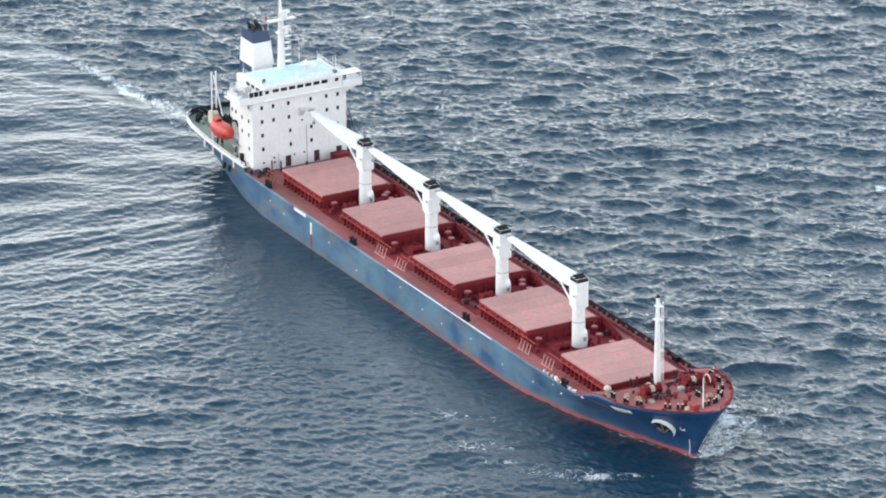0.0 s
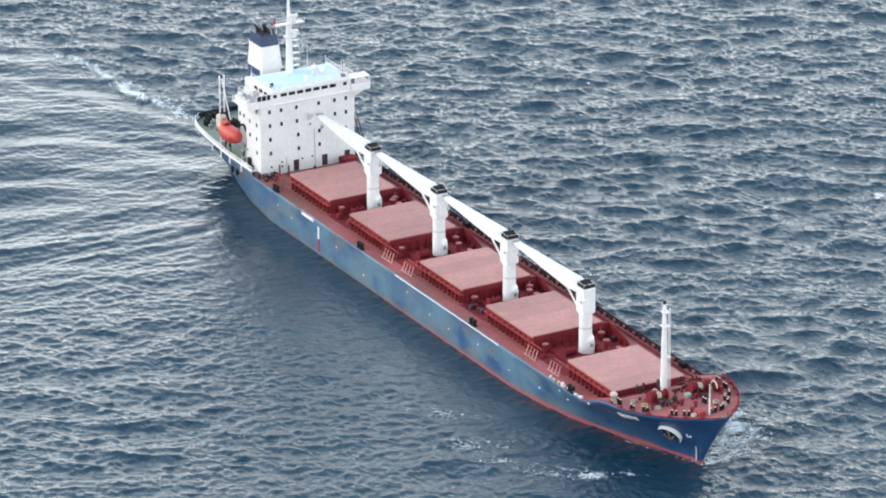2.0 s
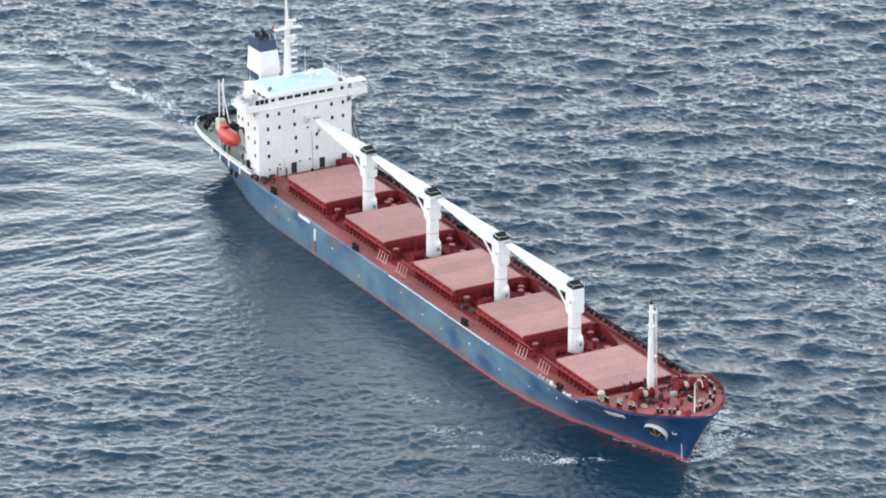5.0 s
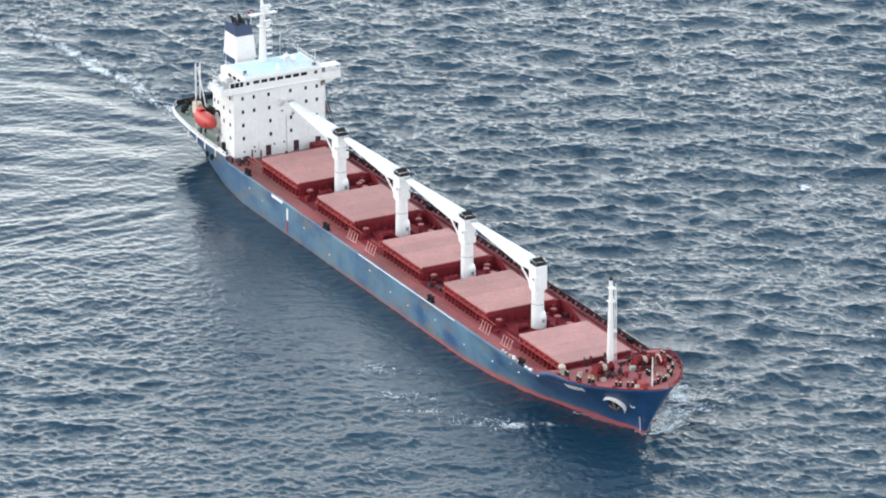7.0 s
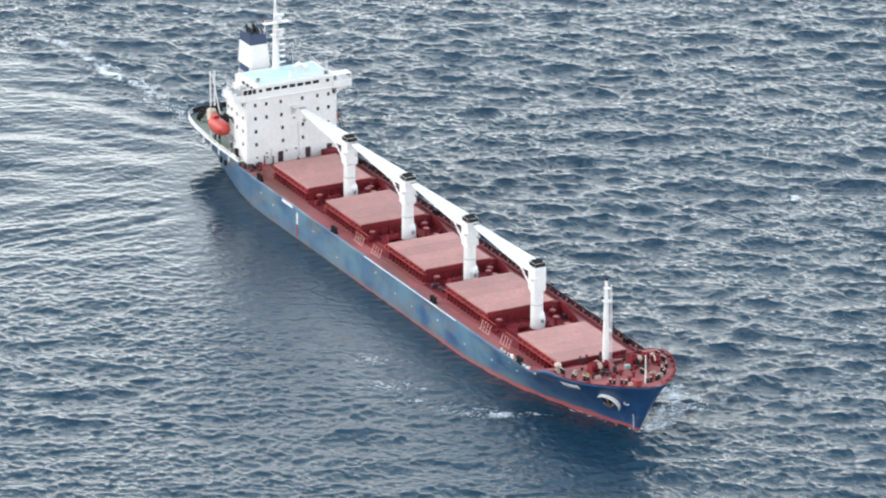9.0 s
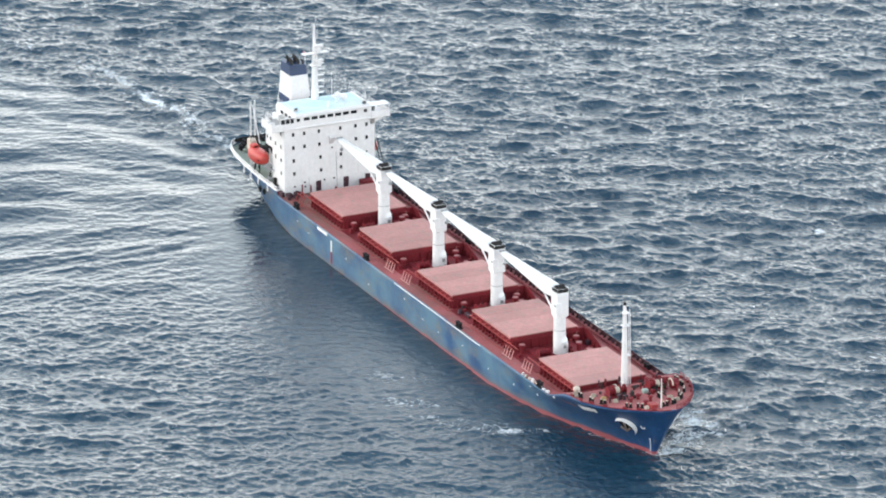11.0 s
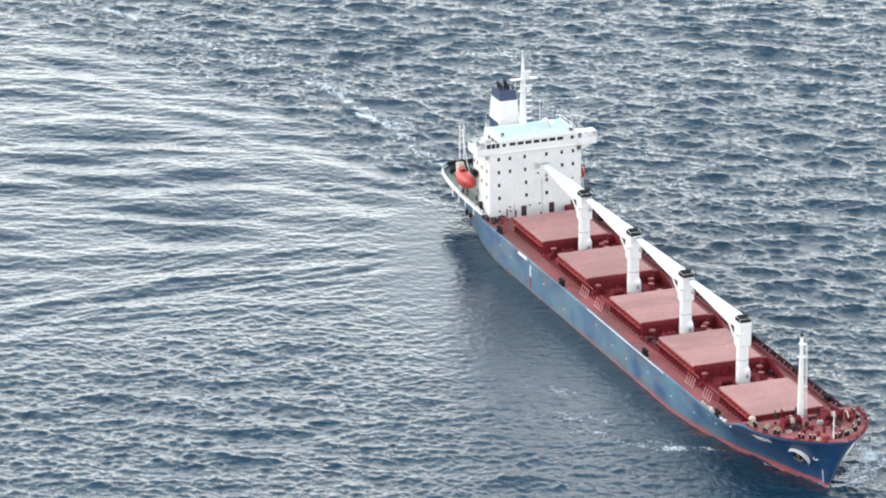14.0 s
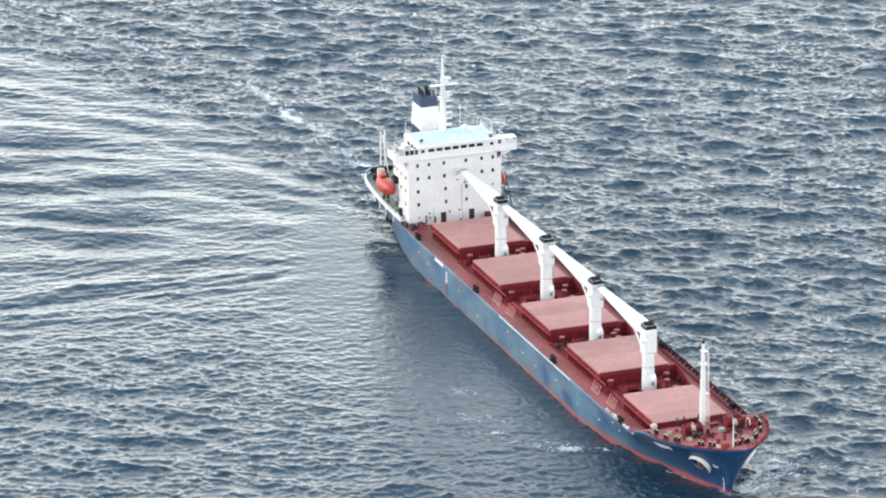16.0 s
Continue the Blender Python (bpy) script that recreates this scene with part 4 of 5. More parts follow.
for y0, y1, s in ((-11.2, -8.62, -1), (8.22, 10.5, 1)):
    upper = part("upper_side_house", block(B(), 13.0, 16.46, y0, y1, 16.3, 22.38, 0.05), WHITE, ship)
    for x in (14.0, 15.7):
        for z in (20.9, 18.2):
            w = shared("window", window_frame, WHITE, upper, m=pose(x, y0 if s < 0 else y1, z, 0, 0, s * 90))
            shared("pane", window_pane, GLASS, w)
part("wing_deck", block(B(), 15.4, 17.8, -12.6, -8.6, 22.4, 22.5, 0.03), WHITE, bridge)
part("wing_deck", block(B(), 12.8, 17.8, 10.0, 14.0, 22.15, 22.45, 0.04), WHITE, bridge)

# things on the compass deck
bm = B()
rod(bm, (18.0, 3.9, 25.36), (18.0, 3.9, 27.6), 0.2)
block(bm, 17.3, 18.8, 3.3, 4.6, 26.4, 27.2, 0.12)
part("antenna_base", bm, WHITE, bridge)
part("satellite_dome", ball(B(), (18.9, 5.0, 26.5), 0.8), WHITE, bridge, "white satellite dome")
bm = B()
rod(bm, (19.0, 2.9, 25.36), (19.0, 2.9, 26.9), 0.1)
block(bm, 18.7, 19.3, 2.1, 3.7, 26.8, 27.15, 0.05)
part("searchlight", bm, WHITE, bridge)
for x, y, h in ((15.6, 3.6, 6.0), (21.8, 8.8, 3.4), (21.4, 9.1, 2.6), (22.5, 8.4, 2.0), (16.2, 7.5, 3.0), (14.2, -8.6, 3.0), (20.0, 9.2, 2.8)):
    part("whip_antenna", rod(B(), (x, y, 25.3), (x, y, 25.4 + h), 0.06, 0.03, 6), WHITE, bridge)
part("magnetic_compass", rod(B(), (21.6, 0.0, 25.36), (21.6, 0.0, 26.8), 0.3, 0.24, 12), WHITE, bridge)
for x, y in ((20.9, -7.6), (20.7, -7.1)):
    part("locker", block(B(), x - 0.2, x + 0.2, y - 0.15, y + 0.15, 25.36, 26.1, 0.03), SOOT, bridge)
part("dark_box", block(B(), 22.0, 22.7, 8.0, 8.7, 25.36, 26.0, 0.05), SOOT, bridge)

# radar mast
bm = B()
rod(bm, (14.6, 0, 25.3), (14.6, 0, 35.8), 0.85, 0.55, 14)
rod(bm, (14.6, 0, 35.8), (14.3, 0, 42.5), 0.45, 0.16, 10)
mast = part("radar_mast", bm, WHITE, ship, "white radar mast with yards and scanners")
for z, w in ((33.2, 1.2), (36.0, 3.1)):
    part("yard", block(B(), 14.2, 15.6, -w, w, z, z + 0.18, 0.03), WHITE, mast)
    bm = B()
    for y in np.linspace(-w, w, 5):
        rod(bm, (15.5, y, z + 0.1), (15.5, y, z + 1.0), 0.035, n=5)
    rod(bm, (15.5, -w, z + 1.0), (15.5, w, z + 1.0), 0.035, n=5)
    part("yard_rail", bm, WHITE, mast)
for z, y, w, high in ((37.4, 0.5, 1.1, 0.7), (34.2, 0.7, 1.0, 0.45)):
    bm = B()
    block(bm, 14.9, 15.8, y - 0.5, y + 0.5, z - 1.2, z, 0.1)
    block(bm, 15.0, 15.7, y - w, y + w, z, z + high, 0.12)
    part("radar_scanner", bm, WHITE, mast)
for i in range(6):
    z = 27.0 + i * 1.35
    bm = block(B(), 14.9, 15.9, 0.4, 1.7, z, z + 0.1)
    rod(bm, (15.8, 1.6, z), (15.8, 1.6, z + 0.6), 0.05, n=5)
    part("lamp_bracket", bm, WHITE, mast)
bm = B()
for y in (0.5, 1.0):
    rod(bm, (13.9, y, 25.4), (14.2, y * 0.7, 35.6), 0.04, n=5)
for i in range(46):
    rod(bm, (13.9, 0.45, 25.8 + i * 0.4), (13.9, 1.0, 25.8 + i * 0.4), 0.025, n=4)
part("ladder", bm, WHITE, mast)

# funnel
bm = B()
block(bm, 0.6, 8.6, -3.4, 3.4, 7.8, 20.6, 0.1)
casing = part("engine_casing", bm, WHITE, ship, "white engine casing under the funnel")
part("lower_funnel", block(B(), 0.6, 6.3, -2.1, 2.2, 20.6, 23.4, 0.1), WHITE, casing)
part("lower_band", block(B(), 0.3, 5.2, -2.35, -2.12, 20.6, 23.38, 0.03), NAVY, casing)


def slant(bm, x0, x1, hw, z0, z1, dx, k, rise=0.0):
    """A funnel's length: leaning aft by dx, narrowing by k."""
    mx = (x0 + x1) / 2
    lo = [(x0, -hw, z0), (x1, -hw, z0 + rise), (x1, hw, z0 + rise), (x0, hw, z0)]
    hi = [(mx + (x - mx) * k + dx, y * k, z + z1 - z0) for x, y, z in lo]
    a, b = [bm.verts.new(p) for p in lo], [bm.verts.new(p) for p in hi]
    bm.faces.new(a)
    bm.faces.new(b[::-1])
    for i in range(4):
        bm.faces.new((a[i], b[i], b[(i + 1) % 4], a[(i + 1) % 4]))
    bmesh.ops.bevel(bm, geom=[e for e in bm.edges if abs(e.verts[0].co.z - e.verts[1].co.z) > 1], offset=0.35, segments=3, affect="EDGES", profile=0.5)
    return bm


funnel = part("funnel", slant(B(), 0.1, 6.7, 2.45, 23.4, 28.4, -0.25, 0.87), WHITE, ship, "white funnel with a navy top and black exhaust pipes")
part("funnel_band", slant(B(), 0.3, 6.0, 2.1, 28.4, 30.6, -0.2, 0.93), NAVY, funnel)
for x, y, h, r in ((2.4, -1.0, 0.7, 0.36), (3.2, 0.3, 0.85, 0.42), (3.9, -0.9, 0.6, 0.34), (4.6, 0.5, 0.6, 0.32), (2.0, 0.9, 0.6, 0.36), (4.9, -1.1, 0.7, 0.22), (5.2, 1.3, 0.5, 0.22)):
    bm = B()
    rod(bm, (x, y, 30.6), (x - 0.3, y, 30.7 + h), r, r, 12)
    rod(bm, (x - 0.3, y, 30.65 + h), (x - 0.95, y, 30.95 + h), r, r * 0.9, 12)
    part("exhaust_pipe", bm, SOOT, funnel, "sooty exhaust pipe")
bm = B()
rod(bm, (5.7, 1.6, 30.6), (5.7, 1.6, 33.6), 0.05, n=5)
pole = part("flag_staff", bm, WHITE, funnel)
bm = B()
g = [[bm.verts.new((5.7 - i * 0.28, 1.6 + 0.12 * math.sin(i * 1.7), 32.4 + j * 0.5)) for j in range(3)] for i in range(6)]
for i in range(5):
    for j in range(2):
        bm.faces.new((g[i][j], g[i + 1][j], g[i + 1][j + 1], g[i][j + 1]))
bmesh.ops.solidify(bm, geom=bm.faces, thickness=0.02)
part("flag", bm, FLAG, pole, "small red flag")
# upper decks abaft the bridge
part("boat_deck", block(B(), 9.0, 16.46, -10.6, 10.0, 19.2, 19.4, 0.03), WHITE, ship)
railing([(9.1, -6.0, 19.4), (9.1, -10.5, 19.4), (13.0, -10.5, 19.4)], ship, WHITE, 1.0, 1.5)
railing([(9.1, 6.0, 19.4), (9.1, 9.9, 19.4), (13.0, 9.9, 19.4)], ship, WHITE, 1.0, 1.5)
part("aft_house", block(B(), 8.65, 16.48, -8.6, 8.2, 7.8, 19.18, 0.05), WHITE, ship, "white after house")
part("chart_house", block(B(), 10.6, 16.48, -8.6, 8.2, 19.41, 22.38, 0.05), WHITE, ship, "white house below the bridge")
bm = B()
for x, y in ((11.2, -9.6), (12.4, -9.5), (9.8, -7.2)):
    rod(bm, (x, y, 19.4), (x, y, 21.0), 0.35, n=12)
    rod(bm, (x, y, 20.9), (x, y, 21.4), 0.6, 0.4, 12)
part("ventilator_cluster", bm, WHITE, ship)
part("upper_locker", block(B(), 10.8, 12.9, -7.5, -4.0, 22.38, 23.6, 0.06), WHITE, ship)

# ---- poop ----
RAIL_S = [(x, -(curve(DECK_EDGE, x) - 0.1), curve(SHEER, x)) for x in (21.2, 15, 10, 5, 1, -3, -6, -9, -11.5, -12.9)]
RAIL_P = [(x, -y, z) for x, y, z in RAIL_S]
railing([(21.2, -9.8, 7.9)] + RAIL_S, ship, WHITE, 0.95, 1.5, 0.06)
railing([(21.2, 9.8, 7.9)] + RAIL_P, ship, WHITE, 0.95, 1.5, 0.045)
for run in (RAIL_S, RAIL_P):
    bm = tube(B(), [Vector(p) + Vector((0, 0, 0.1)) for p in run], 0.2, 8)
    edge = part("deck_edge_bar", bm, WHITE, ship, "thick white bar along the poop's edge")
    for x in (16.5, 11.2, 6.8, 2.5):
        s = 1 if run is RAIL_P else -1
        y = curve(DECK_EDGE, x)
        part("fairlead_bracket", block(B(), x - 0.2, x + 0.2, min(s * (y - 0.1), s * (y + 0.12)), max(s * (y - 0.1), s * (y + 0.12)), 6.4, 7.9, 0.04), WHITE, edge)
bm = B()
rod(bm, (21.3, -12.3, 8.0), (21.3, -9.8, 8.0), 0.14)
part("break_rail", bm, WHITE, ship)
for x, y in ((-11.6, -4.6), (-12.2, -1.2), (-11.8, 2.0), (-9.6, -7.2), (-10.0, 6.5), (-8.2, -8.2), (-11.2, -6.0)):
    bm = B()
    block(bm, x - 0.9, x + 0.9, y - 0.35, y + 0.35, POOP_Z, POOP_Z + 0.2, 0.04)
    for dx in (-0.5, 0.5):
        rod(bm, (x + dx, y, POOP_Z), (x + dx, y, POOP_Z + 1.1), 0.3, n=12)
        rod(bm, (x + dx, y, POOP_Z + 1.0), (x + dx, y, POOP_Z + 1.15), 0.38, n=12)
    part("bollard", bm, BLACK, ship)
for y in (-3.5, 3.2):
    bm = B()
    rod(bm, (-4.5, y - 1.4, 9.0), (-4.5, y + 1.4, 9.0), 0.55, n=14)
    for dy in (-1.4, 0, 1.4):
        rod(bm, (-4.5, y + dy - 0.07, 9.0), (-4.5, y + dy + 0.07, 9.0), 0.95, n=16)
    block(bm, -5.2, -3.8, y - 1.6, y + 1.6, POOP_Z, 8.5, 0.05)
    part("mooring_winch", bm, SOOT, ship, "dark mooring winch on the poop")
for x, y, h in ((16.0, -11.7, 1.6), (9.0, -11.4, 1.2), (4.5, -10.4, 1.1), (18.6, -11.6, 2.2)):
    part("deck_locker", block(B(), x - 0.4, x + 0.4, y - 0.3, y + 0.3, POOP_Z, POOP_Z + h, 0.04), rng.choice((GREEN, SOOT, GREY)), ship)
STERN = [(-10, 10.0), (-12.6, 8.3), (-13.4, 6.0), (-13.5, 0), (-13.4, -6.0), (-12.6, -8.3), (-11.2, -9.3)]
bm = B()
prev = None
for x, y in STERN:
    row = [bm.verts.new((x + dx, y * k, z)) for dx, k, z in ((0, 1, 7.7), (0, 1, 9.0), (0.12, 0.985, 9.0), (0.12, 0.985, 7.7))]
    if prev:
        for i in range(4):
            bm.faces.new((prev[i], prev[(i + 1) % 4], row[(i + 1) % 4], row[i]))
    prev = row
part("stern_bulwark", bm, SOOT, ship, "dark bulwark round the stern")
for x, y, h in ((-8.0, -6.5, 1.0), (-6.5, -8.0, 0.7), (-1.0, -7.2, 1.2), (19.8, -11.6, 0.8), (13.5, -9.6, 1.5)):
    part("stern_gear", block(B(), x - 0.45, x + 0.45, y - 0.35, y + 0.35, POOP_Z, POOP_Z + h, 0.06), rng.choice((SOOT, SOOT, GREY, GREEN)), ship)
# fenders hung over the side
for x in (13.0, 15.2):
    bm = B()
    ball(bm, (x, -12.75, 5.9), 0.5, 1, 0.7, 1.5)
    loose("fender", bm, BLACK, "black rubber fender hung over the side", "fender", "fenders over the side")

# provision crane on the quarter
bm = B()
for y in (-11.2, -10.2):
    rod(bm, (4.6, y, POOP_Z), (4.6, y, 23.4), 0.17, n=8)
for i in range(10):
    rod(bm, (4.6, -11.2, 9 + i * 1.5), (4.6, -10.2, 9 + i * 1.5), 0.06, n=5)
rod(bm, (4.6, -10.7, 22.6), (8.8, -10.9, 15.0), 0.12, n=6)
part("provision_derrick", bm, WHITE, ship, "white provision derrick on the quarter")

# davits
for s, boat_x in ((-1, 12.0), (1, 14.4)):
    for x in (boat_x - 4.2, boat_x + 3.9):
        bm = B()
        pts = [(x, s * 10.6, POOP_Z), (x, s * 10.7, 14.4), (x, s * 11.4, 16.3), (x, s * 12.6, 16.5)]
        for a, b in zip(pts, pts[1:]):
            rod(bm, a, b, 0.24, n=8)
        rod(bm, (x, s * 11.9, POOP_Z), (x, s * 11.2, 11.6), 0.18, n=8)
        rod(bm, (x, s * 12.6, 16.5), (x, s * 12.6, 15.2), 0.05, n=5)
        part("davit", bm, SOOT if s < 0 else WHITE, ship, "steel lifeboat davit")
    part("boat_platform", block(B(), boat_x - 5.5, boat_x + 5.5, min(s * 10.2, s * 12.3), max(s * 10.2, s * 12.3), 11.3, 11.45, 0.03), GREY, ship)
part("embarkation_cover", block(B(), 4.0, 6.6, -12.0, -10.2, 12.2, 15.0, 0.3), CREAM, ship, "cream canvas cover")
loose("life_raft", rod(B(), (17.2, -11.9, 8.25), (18.7, -11.9, 8.25), 0.4, n=12), WHITE, "white life raft canister on the poop deck", "life raft")


for dy in (0.0, 0.7):
    part("port_ladder", rod(B(), (20.5, 11.6 + dy, 16.4), (26.0, 11.6 + dy, 8.0), 0.12, n=6), SOOT, ship, "dark inclined ladder beside the house")


def lifeboat(side):
    boat = tagged(new("lifeboat"), "enclosed orange lifeboat hung in its davits", "lifeboat", "lifeboats in the davits")
    bm = B()
    n = 14
    rings = []
    for i in range(n + 1):
        u = i / n * 2 - 1
        k = max(0.06, (1 - abs(u) ** 2.6)) ** 0.55
        x = u * 4.1
        ring = []
        for a in range(16):
            t = radians(a * 22.5)
            c, s = math.cos(t), math.sin(t)
            y = 1.75 * k * math.copysign(abs(c) ** 0.75, c)
            z = (1.6 if s > 0 else 1.5) * (k ** 0.7) * math.copysign(abs(s) ** 0.85, s) + 0.25 * u * u
            ring.append(bm.verts.new((x, y, z)))
        rings.append(ring)
    for a, b in zip(rings, rings[1:]):
        for i in range(16):
            f = bm.faces.new((a[i], a[(i + 1) % 16], b[(i + 1) % 16], b[i]))
            f.smooth = True
    bm.faces.new(rings[0])
    bm.faces.new(rings[-1][::-1])
    shell = part("shell", bm, ORANGE, boat)
    bm = block(B(), -3.0, -1.3, -0.8, 0.8, 1.2, 2.1, 0.18)
    tower = part("steering_tower", bm, ORANGE, boat)
    part("window", block(B(), -1.3, -1.27, -0.45, 0.45, 1.5, 1.9), GLASS, tower)
    part("fender_strip", rod(B(), (-3.7, -side * -1.42, 0.1), (3.7, -side * -1.42, 0.1), 0.08), BLACK, boat)
    bm = rod(B(), (-4.0, 0, -0.2), (-4.4, 0, -0.5), 0.25, n=8)
    part("propeller_guard", bm, GREY, boat)
    return boat


boat_stbd, boat_port = lifeboat(-1), lifeboat(1)

# ---- ship's side and bulwarks ----
stay_mesh = mesh_of("bulwark_stay", prism(B(), [(0, 0), (-0.55, 0), (-0.08, 1.0), (0, 1.0)], "x", -0.05, 0.05))
bm = B()
prev = None
for x in np.linspace(24, 161, 70):
    y = curve(DECK_EDGE, x) - 0.12
    row = [bm.verts.new((x, y - 0.04, 6.95)), bm.verts.new((x, y - 0.04, 8.05)), bm.verts.new((x, y + 0.04, 8.05)), bm.verts.new((x, y + 0.04, 6.95))]
    if prev:
        for i in range(4):
            bm.faces.new((prev[i], prev[(i + 1) % 4], row[(i + 1) % 4], row[i]))
    prev = row
bulwark = part("bulwark", bm, BULWARK, ship, "dark red port bulwark with stays and white freeing ports")
port_mesh = mesh_of("freeing_port", block(B(), -0.45, 0.45, -0.03, 0.03, -0.14, 0.14, 0.02))
for i in range(76):
    x = 25 + i * 1.8
    y = curve(DECK_EDGE, x) - 0.15
    shared("stay", stay_mesh, BULWARK, bulwark, m=pose(x, y, MAIN_Z))
    if i % 2:
        shared("freeing_port", port_mesh, PINK_RAIL, bulwark, m=pose(x + 0.9, y - 0.03, 7.35))
# pipe run along the port side
bm = B()
for dy, r in ((0, 0.11), (-0.35, 0.08)):
    rod(bm, (26, 11.1 + dy, 7.25), (158, 11.1 + dy, 7.25), r, n=8)
part("deck_pipe", bm, DARK_RED, ship)

roller = B()
block(roller, -0.9, 0.9, -0.35, 0.35, 0, 0.25, 0.04)
for dx in (-0.5, 0.5):
    rod(roller, (dx, 0, 0), (dx, 0, 1.0), 0.32, n=12)
    rod(roller, (dx, 0, 0.9), (dx, 0, 1.05), 0.42, n=12)
roller = mesh_of("fairlead_roller", roller)
for x in (31.5, 67.9, 113.4, 150.5):
    shared("fairlead_roller", roller, BLACK, ship, "black twin roller fairlead", m=pose(x, -12.1, MAIN_Z) @ Matrix.Scale(1.2, 4))
    shared("fairlead_roller", roller, BLACK, ship, "black twin roller fairlead", m=pose(x, 11.7, MAIN_Z))
# white half-round along the sheer strake, and marks on the side
part("sheer_moulding", rod(B(), (83.0, -12.52, 6.78), (124.0, -12.52, 6.78), 0.10, n=8), WHITE, ship, "white moulding along the deck's edge")
part("gangway_plate", block(B(), 43.6, 48.6, -12.62, -12.3, 6.15, 6.8, 0.04), WHITE, ship, "white accommodation ladder stowed on its side")
part("gangway_rail", rod(B(), (43.3, -12.45, 7.15), (49.0, -12.45, 7.15), 0.05, n=6), GREY, ship)
part("pilot_mark", block(B(), 50.5, 51.1, -12.58, -12.45, 3.3, 5.8), WHITE, ship, "white over red pilot boarding mark")
part("pilot_mark", block(B(), 50.5, 51.1, -12.58, -12.45, 0.6, 3.28), BRIGHT_RED, ship, "red lower half of the boarding mark")
for x, z in ((33.0, 4.6), (39.0, 3.8), (58.5, 4.2), (70.0, 2.2), (88.0, 4.9), (97.0, 3.4), (104.5, 3.1), (116.0, 4.1), (128.0, 3.2), (138.5, 3.4), (146.0, 5.6), (148.0, 4.4)):
    y = max(hull_point(x, z / 7.05).y, 1)
    part("hull_mark", block(B(), x - 0.15, x + 0.15, -y - 0.07, -y + 0.1, z - 0.12, z + 0.12), WHITE, ship)
# scuffed white edge near the bow break
for i in range(22):
    x = 142 + i * 0.7
    if rng.random() < 0.7:
        part("edge_fitting", block(B(), x, x + rng.uniform(0.2, 0.7), -12.3, -11.8, 7.0, 7.0 + rng.uniform(0.25, 0.7), 0.05), rng.choice((WHITE, GREY, WHITE, CREAM)), ship)

# ---- bow ----


HULL_TREE = BVHTree.FromPolygons([v.co for v in hull.data.vertices], [p.vertices[:] for p in hull.data.polygons])


def hull_frame(x, z, side=-1):
    """A place on the bow plating at a given x and height, with its along, up and outward directions."""
    p, n, _, _ = HULL_TREE.ray_cast(Vector((x, side * 30, z)), Vector((0, -side, 0)))
    if n.y * side < 0:
        n = -n
    along = Vector((0, 0, 1)).cross(n).normalized() * (1 if side > 0 else -1)
    if along.x < 0:
        along = -along
    up = n.cross(along)
    return p, along, up if up.z > 0 else -up, n


